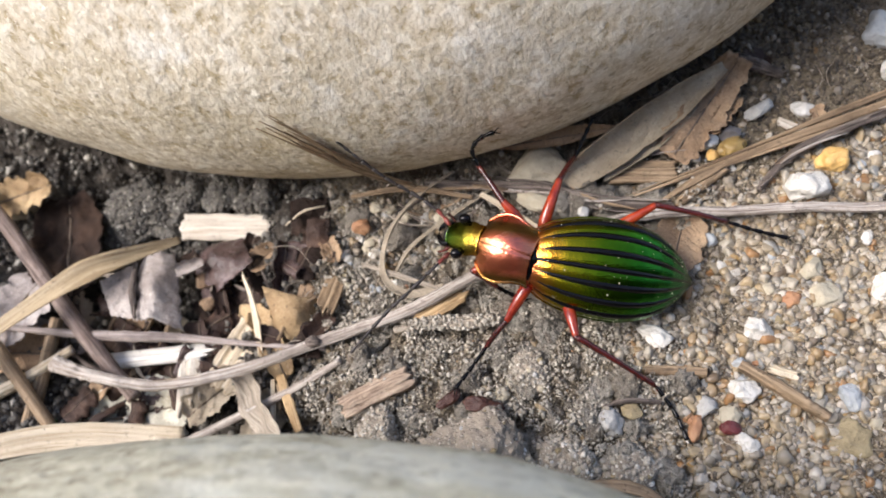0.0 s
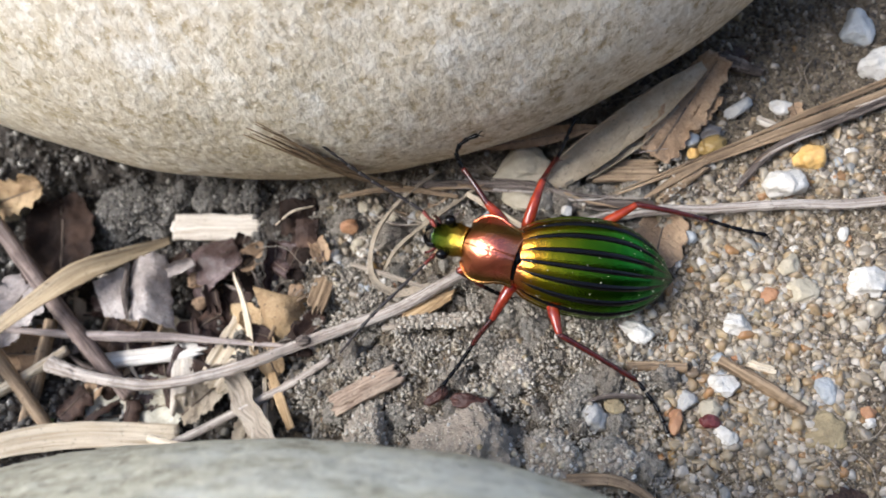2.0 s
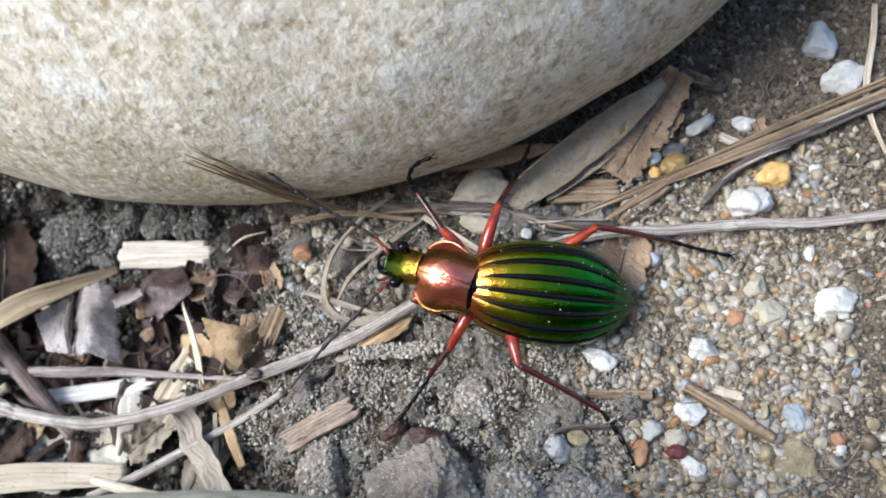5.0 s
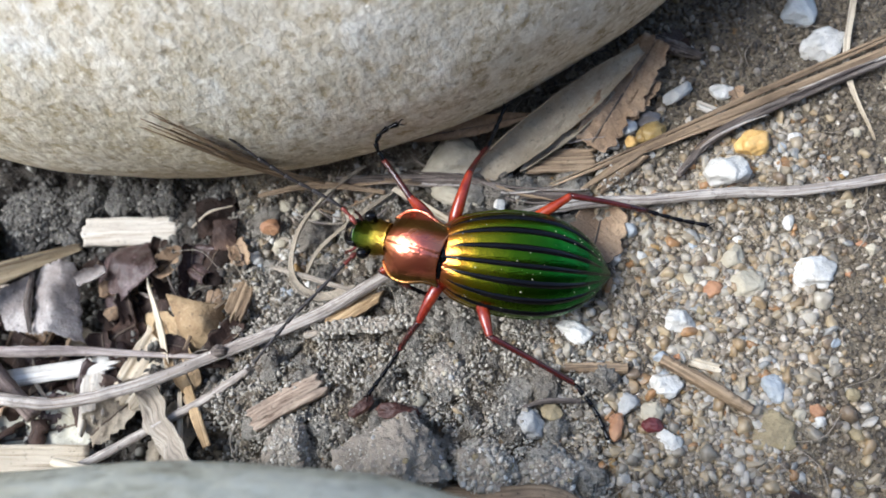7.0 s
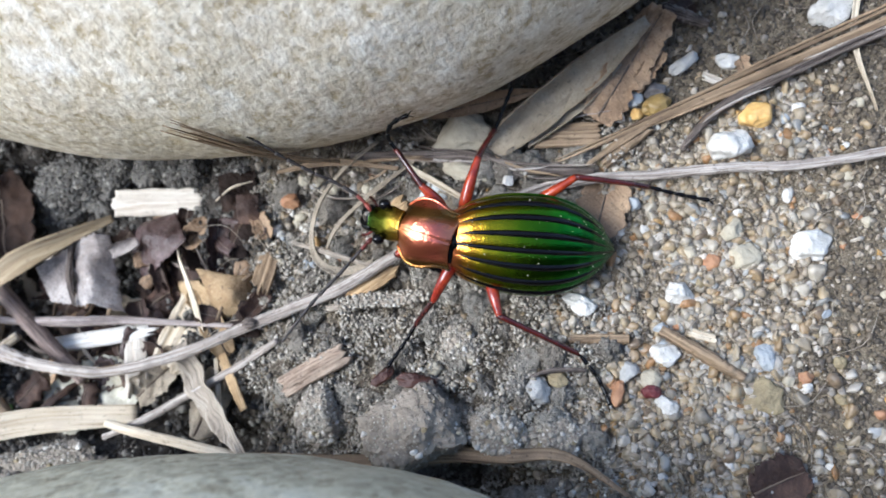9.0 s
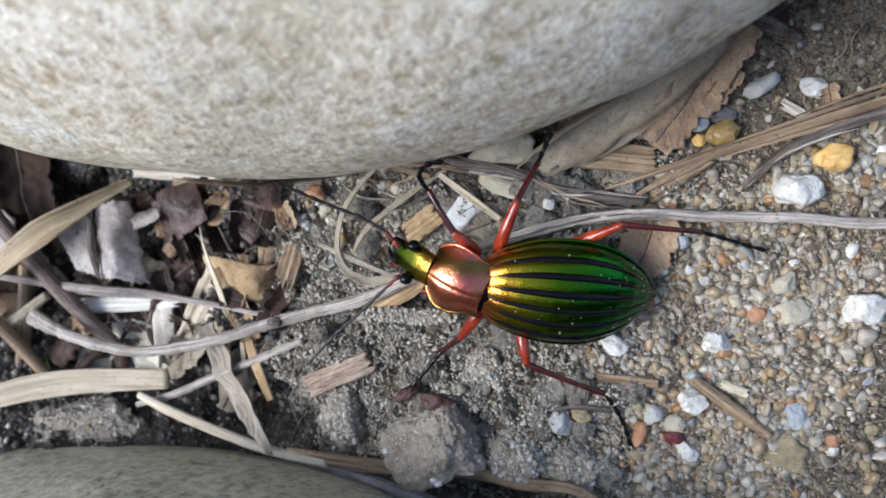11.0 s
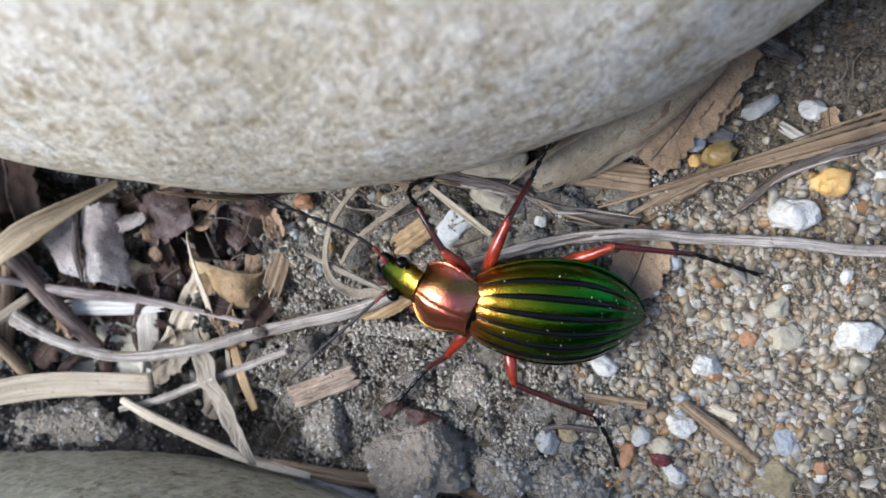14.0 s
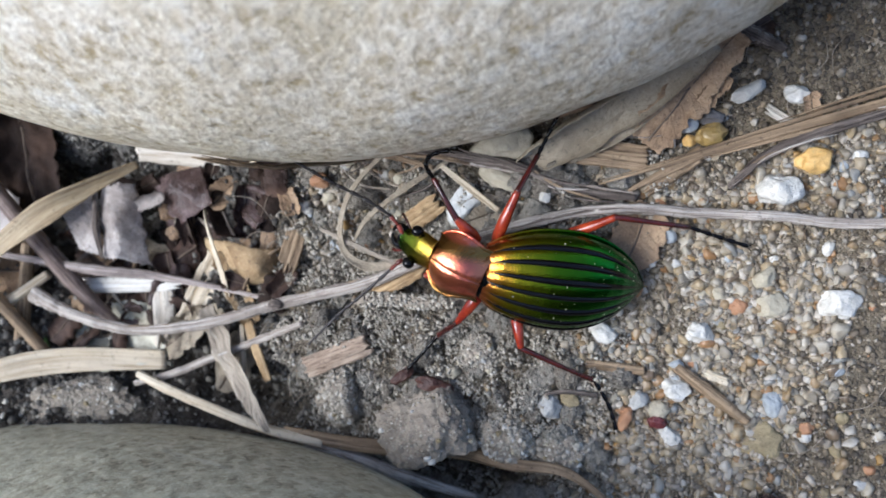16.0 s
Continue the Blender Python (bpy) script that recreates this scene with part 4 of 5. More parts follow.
def dead_leaf(shape, mat, at, label, category, group=""):
    """A dead leaf with its midrib as a ridge of its own."""
    length, width, outline, more = shape
    ob = fragment("leaf", leaf(length, width, outline, **more), mat, at, label, category, group)
    k = dict(more)
    seed, crumple, bend = k.get("seed", 0), k.get("crumple", 0.6), k.get("bend", 0.0)
    pts = []
    for i in range(9):
        x = length * (i / 8 - 0.5) * 0.94
        z = bend * length * (x / length) ** 2 * 4 + crumple * (noise.noise(V((x * 0.28, 0, seed * 2.7))) + 0.4 * noise.noise(V((x * 0.8, 0, seed * 1.3))))
        pts.append((x, 0, z - 0.06))
    w = 0.017 * width
    part("midrib", tube(pts, (1.6 * w, 1.3 * w, w, 0.4 * w), 26, 6), MIDRIB, ob, "darker raised midrib")
    return ob


MIDRIB = fibre_material("midrib", (0.26, 0.2, 0.14), (0.15, 0.11, 0.08), (0.06, 0.045, 0.035))
LANCE = (0.05, 0.45, 0.75, 0.95, 1.0, 0.92, 0.75, 0.45, 0.12)
BROAD = (0.4, 0.85, 1.0, 1.0, 0.95, 1.0, 0.8, 0.5)
TORN = (0.7, 0.95, 0.85, 1.0, 0.9, 0.75, 0.95, 0.6)

# dead leaves by the large stone
fragment("leaf", leaf(21, 6.4, (0.35, 0.75, 0.95, 1.0, 1.0, 0.95, 0.85, 0.6, 0.3), roll=105, crumple=0.7, ragged=0.08, seed=1, vein=0.0), LEAF_BEIGE, (7.6, 39.3, 1.3, 30, -8, 32), "long beige dead leaf rolled along its midrib", "leaf")
fragment("leaf", leaf(12, 2.6, LANCE, roll=50, crumple=0.3, ragged=0.06, seed=8, vein=0.0), LEAF_BEIGE, (8.9, 37.6, 1.2, -12, -4, 36), "pale turned-in lip of a rolled leaf", "leaf")
dead_leaf((12.4, 4.6, TORN, dict(roll=24, bend=0.05, crumple=1.0, ragged=0.42, seed=2)), LEAF_BROWN, (14.5, 41.0, 1.2, 12, -6, 53), "torn tan-brown dead leaf with ragged edges", "leaf")
dead_leaf((4.8, 2.0, TORN, dict(roll=50, crumple=0.6, ragged=0.5, seed=3)), LEAF_BROWN, (16.3, 40.4, 0.8, 5, -5, 48), "small torn scrap of brown leaf", "leaf")
dead_leaf((13, 2.4, LANCE, dict(roll=70, crumple=0.4, ragged=0.1, seed=4)), LEAF_BROWN, (-0.5, 38.6, 2.2, 20, 0, 6), "narrow curled brown leaf under the stone's edge", "leaf")
dead_leaf((4.8, 1.2, LANCE, dict(roll=70, crumple=0.4, ragged=0.2, seed=5)), LEAF_PURPLE, (10.5, 36.9, 0.8, -15, 0, 2), "narrow purplish curled leaf beside the stone", "leaf")
dead_leaf((6.5, 5.0, BROAD, dict(roll=25, crumple=0.6, ragged=0.2, seed=6)), LEAF_BROWN, (10.6, 27.4, 0.4, 8, 6, 70), "brown leaf scrap beneath the beetle's tail", "leaf")
dead_leaf((4.6, 4.2, BROAD, dict(roll=20, crumple=0.4, ragged=0.15, seed=7)), LEAF_GREY, (-4.2, 28.8, -0.3, 5, 8, 20), "round grey-brown leaf scrap on the soil", "leaf")
fragment("straw", chip(6.3, 2.5, 0.35, 3, across=13, ridge=0.2, torn=0.05), STRAW_BROWN, (8.0, 35.0, 0.5, 0, -3, -6), "short ribbed piece of straw", "straw")
fragment("straw", chip(5.5, 1.6, 0.3, 4, ridge=0.12), STRAW_BROWN, (13.6, 33.6, 0.6, 0, 0, 35), "short brown piece of straw", "straw")
strip("straw", [(9.5, 31.6, 0.8), (14, 34.2, 1.0), (18, 36.2, 1.2)], (0.3, 1.0, 0.4), STRAW_BROWN, "thin splinter of brown straw", "straw", dish=-0.3)
strip("leaf", [(-11, 36.5, 0.6), (-14.5, 34, 0.7), (-17.3, 30.5, 0.8), (-18.2, 27, 0.8), (-17.6, 24.6, 0.6), (-15.4, 23.4, 0.4), (-12, 24, 0.4)], (0.4, 0.7, 0.8, 0.65, 0.75, 0.95, 0.8), LEAF_GREY, "narrow curved grey-brown grass leaf", "leaf", twist=(20, 50, 30, -20, 0), dish=0.5, n=60)
strip("leaf", [(-7, 34.5, 0.2), (-11.5, 31.5, 0.3), (-15.5, 28.3, 0.4), (-17.2, 25.5, 0.2)], (0.3, 0.7, 0.6, 0.2), LEAF_GREY, "thin grey dead grass leaf on the sand", "leaf", twist=(0, 40, 10), dish=0.4)
def grass_head():
    """A frayed dry flower head: a stalk and a fan of thin chaffy bracts that close up towards its base."""
    r = random.Random(4)
    path = [V(p) for p in ((-14.6, 34.2, 2.6), (-17.0, 33.5, 6.4), (-19.2, 33.2, 9.8), (-20.6, 32.9, 12.9), (-22.6, 33.1, 16.2), (-24.8, 33.6, 18.9))]
    root = part("dry_grass", tube(path[:4], (0.22, 0.2, 0.16, 0.1), 24, 6), STRAW_BROWN)
    tagged(root, "frayed brown dry grass head leaning on the stone", "grass")
    for k in range(34):
        s0, s1 = r.uniform(0, 0.45), r.uniform(0.55, 1.0)
        off = r.uniform(-1, 1)
        pts = []
        for i in range(5):
            u = s0 + (s1 - s0) * i / 4
            q = spline(path, 60)[int(u * 59)]
            spread = off * (0.25 + 1.15 * u) + 0.12 * r.uniform(-1, 1)
            pts.append(q + V((0.72, 0, 0.69)) * spread + V((0, r.uniform(-0.15, 0.05), 0)))
        part("bract", blade(pts, (0.15, 0.5, 0.55, 0.4, 0.06), n=16, across=4, thick=0.05, ribs=0.03, twist=(70, 60)), STRAW_BROWN, root)


grass_head()
rnd = random.Random(44)
for k in range(14):
    x, y, a, d = rnd.uniform(-19, 3), rnd.uniform(31.5, 36.5), rnd.uniform(-0.9, 0.9), rnd.uniform(1.5, 4.5)
    z = height(x, y) + rnd.uniform(0.5, 1.1)
    stem("straw", [(x - d * math.cos(a), y - d * math.sin(a), z - 0.2), (x, y, z), (x + d * math.cos(a + 0.5), y + d * math.sin(a + 0.5), z - 0.2)], (0.06, rnd.uniform(0.1, 0.2), 0.05), (BARK, PALE_STEM, STRAW_BROWN)[k % 3], "thin dry plant fibre beside the stone", "straw", 0.2, k, 20, 6)
strip("straw", [(-8.2, 33.6, 0.9), (-5.5, 31.6, 1.0), (-2.5, 29.4, 0.9)], (0.5, 0.7, 0.5), STRAW, "thin pale straw across the soil", "straw")
strip("straw", [(-22, 34.6, 0.3), (-15.6, 34.8, 0.8), (-9, 33.4, 0.6)], (0.4, 0.8, 0.4), STRAW_BROWN, "thin brown straw under the stone's edge", "straw")
stem("stalk", [(-20.5, 27, 0.2), (-16.5, 25.4, 0.5), (-12.5, 23.8, 0.5)], (0.2, 0.28, 0.22), PALE_STEM, "thin bleached stalk near the beetle's head", "stalk")
fragment("wood_chip", chip(3.6, 2.2, 0.5, 6, ridge=0.08, torn=0.2), CHIP, (-10, 28.9, 0.2, 4, 8, 38), "small tan wood chip on the sand", "wood chip")
fragment("wood_chip", chip(5.2, 2.0, 0.4, 7, ridge=0.1), CHIP, (-12.2, 22.4, 0.4, 0, 5, 32), "tan wood chip beside the twig", "wood chip")

# sticks and scraps on the sand and the soil
stem("stick", [(6.3, 15.1, 0.6), (9, 14.9, 0.6), (11.7, 14.7, 0.5)], (0.4, 0.5, 0.45), STRAW_BROWN, "short brown stick on the sand", "stick", 0.15, 1)
stem("stick", [(14.6, 15.3, 0.6), (18, 12.9, 0.6), (21.3, 10.5, 0.3)], (0.5, 0.65, 0.5), STRAW_BROWN, "short grey-brown stick tapering at one end", "stick", 0.2, 2)
fragment("straw", chip(2.4, 0.9, 0.3, 9), STRAW, (18.3, 14.5, 0.5, 0, 0, -20), "tiny pale straw splinter", "straw")
fragment("wood_chip", chip(7.2, 2.2, 0.8, 10, ridge=0.16, torn=0.06, bow=0.25), BARK_CHIP, (-18.8, 14.0, 0.2, 0, -3, 24), "weathered bark chip on the soil", "wood chip")
CRUSTED = stem("stalk", [(-17, 19.9, 0.3), (-13, 20.3, 0.7), (-9.4, 20.2, 0.8), (-6, 20.6, 0.7)], (0.3, 0.6, 0.65, 0.3), PALE_STEM, "soil-crusted pale stalk beside the twig", "stalk", 0.4, 6)
stem("stalk", [(2.5, 11.9, 0.9), (4.5, 12.3, 1.0), (7.5, 12.1, 0.9)], (0.15, 0.25, 0.2), BARK, "thin dark root on the sand", "stalk", 0.3, 7)
strip("straw", [(-24.1, 5.9, 0.6), (-18, 5.2, 0.4), (-13.6, 5.0, 0.3), (-5.8, 5.3, 0.6), (-0.4, 4.9, 1.8), (5.0, 4.6, 2.0), (10.4, 0.8, 1.4)], (1.2, 1.5, 1.6, 1.5, 1.3, 1.0, 0.3), STRAW_BROWN, "long greyish straw lying under a clod", "straw", dish=-0.2, n=70)
stem("stalk", [(-22, 4.6, -0.6), (-17, 3.4, -0.8), (-11.4, 1.8, -0.8), (-4, 0.2, -1)], (0.6, 0.75, 0.7, 0.4), TWIG, "dull brown stalk beside the green stone", "stalk", 0.2, 8)
fragment("husk", pebble(1.9, 0.8, 0.65, 21, 3, 0.25), HUSK, (-8.3, 12.2, 1.3, 0, 5, -8), "dark red-brown seed husk against the clod", "husk")
fragment("husk", pebble(1.3, 0.6, 0.5, 22, 3, 0.3), HUSK, (-11.4, 12.9, 1.3, 0, 0, 40), "small dark red husk scrap", "husk")
dead_leaf((4.5, 2.5, TORN, dict(roll=40, crumple=0.7, ragged=0.4, seed=61)), LEAF_DARK, (19.6, 46.2, 0.6, 0, 10, 30), "dark purplish leaf scrap by the stone", "leaf")
stem("stick", [(18.2, 46.8, 0.9), (20.2, 45.7, 0.8), (22.6, 44.6, 0.5)], (0.6, 0.75, 0.4), BARK, "dark rotten stick beside the large stone", "stick", 0.3, 21)
dead_leaf((3.0, 1.6, TORN, dict(roll=40, crumple=0.5, ragged=0.4, seed=62)), LEAF_BROWN, (25.3, 39.4, 0.5, 0, 0, 100), "tiny brown scrap of dead leaf", "leaf")
fragment("wood_chip", chip(3.4, 0.9, 0.3, 63), WOOD, (23.0, 38.4, 0.6, 0, 0, -32), "thin pale splinter on the sand", "wood chip")
dead_leaf((5, 4.5, BROAD, dict(roll=20, crumple=0.5, ragged=0.3, seed=19)), LEAF_DARK, (23.0, 1.4, 0.6, 0, 0, 20), "small dark dead leaf on the sand", "leaf")
strip("dry_grass", [(38.2, 52, 1.2), (37.4, 48.6, 1.0), (35.3, 41.3, 0.8), (36.1, 33.7, 0.8)], (0.5, 0.6, 0.6, 0.2), STRAW, "thin pale dry grass blade", "grass")

# litter in the hollow between the stones
dead_leaf((11, 8, BROAD, dict(roll=25, crumple=0.9, ragged=0.15, seed=51)), LEAF_PALE, (-46.5, 13.6, -6.0, 0, 5, 10), "pale bleached papery leaf beneath the twig", "leaf")
dead_leaf((7, 6, TORN, dict(roll=-60, crumple=0.8, ragged=0.2, seed=52)), LEAF_DARK, (-36.6, 24.6, -5.4, 0, 0, 40), "dark wet leaf scrap in the hollow", "leaf")
fragment("wood_chip", chip(10.8, 3.1, 0.7, 12, ridge=0.05, torn=0.03), WOOD, (-38.5, 34.6, -5.2, 8, 0, -4), "pale split wood chip", "wood chip")
strip("dry_grass", [(-68, 12.5, 4.6), (-57.4, 22.6, 1.8), (-51.4, 27.6, 0.4), (-47.4, 30.8, -2.4), (-43.8, 33.2, -5.0)], (1.8, 2.2, 2.9, 1.7, 0.8), STRAW_TAN, "broad tan dry grass blade leaning across the litter", "grass", dish=0.35, twist=(-25, -10, 20, 35), n=60)
grey_leaf = fragment("leaf", drape(((-2.6, 1.6, 0.8), (0.6, 4.2, -0.8), (-1.0, -2.2, 0.2), (2.2, -2.8, 0.8)), 0.5, 0.6, 0.5, seed=31), LEAF_SPECK, (-48.1, 25.8, -2.4), "grey speckled dead leaf, half rolled, with a dark fold", "leaf")
part("curled_lobe", drape(((0.5, 4.2, -1.6), (4.6, 5.2, -1.6), (2.3, -3.0, 0.6), (6.8, -3.7, -0.9)), 1.2, 0.7, 0.7, seed=37, round_=False), LEAF_SPECK, grey_leaf, "rolled-over speckled lobe")
part("fold", tube([(0.3, 4.2, -0.6), (0.9, 2.4, 0.1), (1.4, 0.2, 0.9), (2.4, -2.9, 1.2)], (0.15, 0.3, 0.32, 0.2), 30, 8, 0.3), BARK, grey_leaf, "dark shrivelled fold")
fragment("leaf", leaf(3.2, 2.8, TORN, roll=95, crumple=0.5, ragged=0.3, seed=39, n=18, across=14, vein=0.0), LEAF_SPECK, (-41.4, 29.2, -3.8, 8, 0, 20), "small curled grey-white leaf scrap", "leaf")
fragment("leaf", drape(((-3.0, 2.0, 0.5), (2.6, 2.4, 0.8), (-2.4, -2.4, -0.6), (3.0, -2.0, 0.4)), -0.6, 0.8, 0.6, seed=40), LEAF_RUST, (-38.4, 24.4, -7.4), "rust-red damp dead leaf deep in the hollow", "leaf")
fragment("leaf", drape(((-4.6, 1.8, -1.0), (1.4, 3.4, -0.5), (-2.6, -4.2, -1.2), (4.2, -0.6, 2.2)), 1.3, 0.5, 0.45, seed=32), LEAF_PLUM, (-37.8, 29.8, -4.9), "dark purple-brown curled dead leaf", "leaf")
pouch = fragment("leaf", drape(((-2.8, 2.8, 3.0), (2.9, 2.2, -0.6), (-2.0, -2.2, -0.8), (1.6, -2.6, -2.0)), 1.9, 0.45, 0.3, seed=33), LEAF_OCHRE, (-28.4, 22.5, -3.2), "ochre dead leaf curled like a pouch", "leaf")
part("inner_fold", drape(((-8.4, 2.8, -3.0), (-4.6, 2.4, -1.2), (-5.2, -2.4, -2.4), (-1.2, -3.2, -1.6)), 0.5, 0.4, 0.4, seed=38), LEAF_OCHRE, pouch, "tan inner fold")
part("rim", blade([(-8.0, 7.4, -3.0), (-6.2, 5.0, 0.2), (-4.4, 2.2, 2.0), (-3.7, -0.8, 1.2), (-3.6, -3.8, -0.2)], (0.25, 0.5, 0.6, 0.9, 0.6), twist=(60, 30, 20), dish=0.4, n=30), STRAW, pouch, "pale dry rim")
# near-black sheet: the shade inside the curl is painted as colour
fragment("leaf", drape(((-5.0, 2.4, -0.4), (2.8, 2.0, -1.0), (-2.4, -2.4, 1.2), (3.8, -2.8, -0.8)), -2.6, 0.5, 0.4, seed=34), LEAF_ROT_SHADE, (-30.8, 28.0, -3.9), "dead leaf painted near-black as a shaded hollow", "leaf")
dead_leaf((4, 3, BROAD, dict(roll=40, crumple=0.4, ragged=0.2, seed=35)), LEAF_BROWN, (-33.3, 30.2, -4.5, 0, 10, 50), "small orange-brown leaf scrap", "leaf")
fragment("straw", chip(8.5, 5.0, 0.4, 14, across=13, ridge=0.26, torn=0.07), STRAW, (-34.8, 19.4, -4.8, 0, 8, 66), "broad ribbed scrap of pale straw", "straw")
fragment("straw", chip(5.5, 2.2, 0.4, 15, ridge=0.15), STRAW_BROWN, (-24.2, 25.4, -2.0, 0, 20, 80), "upright scrap of brown straw", "straw")
dead_leaf((9, 3.2, TORN, dict(roll=50, crumple=0.7, ragged=0.25, seed=36)), LEAF_OCHRE, (-31.2, 20.2, -3.6, 10, 10, 120), "folded tan scrap of dead leaf", "leaf")
stem("stalk", [(-64, 23.2, -2.4), (-54, 22.0, -2.8), (-47, 21.3, -2.6), (-41, 21, -3), (-33, 20, -3), (-24.5, 18.8, -1.8)], (0.3, 0.45, 0.6, 0.5, 0.28, 0.22), PURPLE_STALK, "thin purplish dry stalk over the litter", "stalk", 0.2, 11, 80)
fragment("wood_chip", chip(11, 1.8, 0.5, 16), BLEACHED, (-44.4, 19.6, -4.6, 0, 0, 4), "narrow white wood splinter", "wood chip")
strip("dry_grass", [(-76, 3.5, 1.0), (-62, 8.6, 0.0), (-57.5, 9.9, -1.0), (-54, 10.6, -2.2), (-49.4, 11.0, -3.6), (-40.9, 11.0, -6.0)], (2.0, 2.4, 2.7, 2.9, 2.8, 2.2), STRAW, "broad pale dry grass blade beside the green stone", "grass", dish=0.25, n=60)
strip("dry_grass", [(-34.2, 18.0, -2.6), (-31.8, 13.8, -2.2), (-28.6, 9.6, -0.4), (-25.2, 6.2, 2.0)], (1.6, 3.0, 2.6, 0.5), PALE_STEM, "bleached torn grass leaf leaning on a stalk", "grass", dish=0.4, ragged=0.5, twist=(10, 30, -10), wave=0.6)
stem("stalk", [(-42, 10.2, -2), (-38.4, 9.2, -1), (-32, 7.6, 0.2), (-26.1, 6.1, 0.6), (-20, 4.9, 0.2)], (0.4, 0.52, 0.52, 0.52, 0.45), STRAW, "pale round dry stalk beside the green stone", "stalk", 0.08, 12)
stem("stalk", [(-43, 8.8, -3), (-38, 10.4, -2.6), (-33.3, 12.5, -2.4), (-27, 15.2, -1.8), (-22.5, 17.2, -0.2)], (0.3, 0.45, 0.45, 0.42, 0.3), TWIG, "grey dry stalk rising out of the hollow", "stalk", 0.15, 13)
strip("straw", [(-29.5, 16.5, -2.5), (-28.0, 13.5, -1.5), (-26.6, 10.6, -1.2)], (0.9, 1.1, 0.8), CHIP, "short orange-brown straw scrap", "straw", dish=-0.3)
strip("straw", [(-30.4, 16.2, -3.0), (-29.9, 13.0, -2.5), (-29.6, 10.0, -2.4)], (0.4, 0.6, 0.4), STRAW, "thin pale straw in the hollow", "straw")
dead_leaf((7, 4.5, TORN, dict(roll=55, crumple=1.0, ragged=0.3, seed=41)), LEAF_GREY, (-37.5, 15.0, -4.6, 10, 0, 40), "curled grey scrap of dead leaf", "leaf")
dead_leaf((8, 5, BROAD, dict(roll=-50, crumple=0.8, ragged=0.2, seed=42)), LEAF_GREY, (-32.0, 11.5, -4.0, 0, -12, 60), "pale grey papery dead leaf", "leaf")
dead_leaf((8, 5, TORN, dict(roll=45, crumple=0.9, ragged=0.3, seed=43)), LEAF_OCHRE, (-63.3, 39.2, -2.4, 25, -10, 10), "torn orange-brown dead leaf", "leaf")
# colour darkened to stand in for the stone's shadow on this leaf
dead_leaf((13, 9, BROAD, dict(roll=30, crumple=1.2, ragged=0.2, seed=44)), LEAF_ROT_SHADE, (-58, 33.5, -5.5, 10, 0, 100), "dead leaf painted near-black for the shade under the stone", "leaf")
dead_leaf((11, 8, BROAD, dict(roll=30, crumple=1.0, ragged=0.25, seed=45)), LEAF_PURPLE, (-62, 25, -3.5, 0, 10, 60), "broad pinkish-grey crumpled dead leaf", "leaf")
stem("twig", [(-68, 40, -1), (-58, 28.5, -2), (-51, 20.5, -2.8), (-46, 15, -4)], (0.8, 0.95, 0.9, 0.8), MAUVE_BARK, "dull brown twig slanting through the litter", "twig", 0.12, 14, 60)
stem("stalk", [(-66, 26, 0), (-60, 18.6, -1.6), (-53.4, 10.4, -3.4)], (0.6, 0.75, 0.65), STRAW_BROWN, "brown dry stalk crossing the litter", "stalk", 0.1, 15)
stem("stalk", [(-56.5, 24, -3.5), (-57.6, 16, -4), (-59, 8, -4.4)], (0.7, 0.8, 0.7), STRAW_BROWN, "olive-brown dry stalk standing on end", "stalk", 0.1, 16)
stem("stalk", [(-70, 12, -2.5), (-60, 16.5, -3), (-54, 20.5, -3.6)], (0.7, 0.7, 0.5), STRAW, "pale dry stalk in the litter", "stalk", 0.1, 17)
strip("dry_grass", [(-56, 4, -6), (-54.6, 8, -5), (-55.2, 13, -4.4)], (0.8, 1.4, 0.4), GREEN, "small green grass blade", "grass")
fragment("wood_chip", chip(6, 2.6, 0.6, 17, ridge=0.2, torn=0.25), WOOD, (-40.5, 17.2, -4.4, 0, 12, 100), "shredded pale wood fibre", "wood chip")

rnd = random.Random(12)
MATS = ((LEAF_DARK, "dark"), (LEAF_BROWN, "brown"), (LEAF_PURPLE, "purplish"), (LEAF_GREY, "grey"), (LEAF_OCHRE, "ochre"))
for k in range(34):
    x, y = rnd.uniform(-78, -38), rnd.uniform(5, 40)
    mat, word = MATS[k % 5]
    if (-66 < x and 27 < y) or (x > -62 and y < 15):
        continue
    dead_leaf((rnd.uniform(4, 10), rnd.uniform(3, 7), rnd.choice((BROAD, TORN)), dict(roll=rnd.choice((-55, 25, 45, 60)), crumple=0.9, ragged=0.3, seed=60 + k, n=18, across=10)), mat,
             (x, y, height(x, y) + rnd.uniform(0.0, 0.6), rnd.uniform(-20, 20), rnd.uniform(-20, 20), rnd.uniform(0, 360)), f"{word} dead leaf fragment in the litter", "leaf", "leaf litter")


SHREDS = ((LEAF_DARK, "dark brown"), (LEAF_PLUM, "purple-brown"), (LEAF_BROWN, "brown"), (LEAF_DARK, "blackish"), (LEAF_ROT_SHADE, "near-black"))
rnd = random.Random(31)
for k in range(56):
    x, y = rnd.uniform(-53, -24), rnd.uniform(12, 34)
    if x > -34 and (y > 30 or y < 19):
        continue
    mat, word = SHREDS[k % 5]
    dead_leaf((rnd.uniform(2.5, 6), rnd.uniform(2, 4.5), TORN, dict(roll=rnd.choice((-70, -40, 30, 60, 90)), crumple=1.0, ragged=0.4, seed=160 + k, n=14, across=8)), mat,
              (x, y, max(height(x, y) + 0.5, -6.6) + rnd.uniform(0.0, 1.0), rnd.uniform(-30, 30), rnd.uniform(-30, 30), rnd.uniform(0, 360)), f"{word} torn shred of rotting leaf", "leaf", "leaf litter")
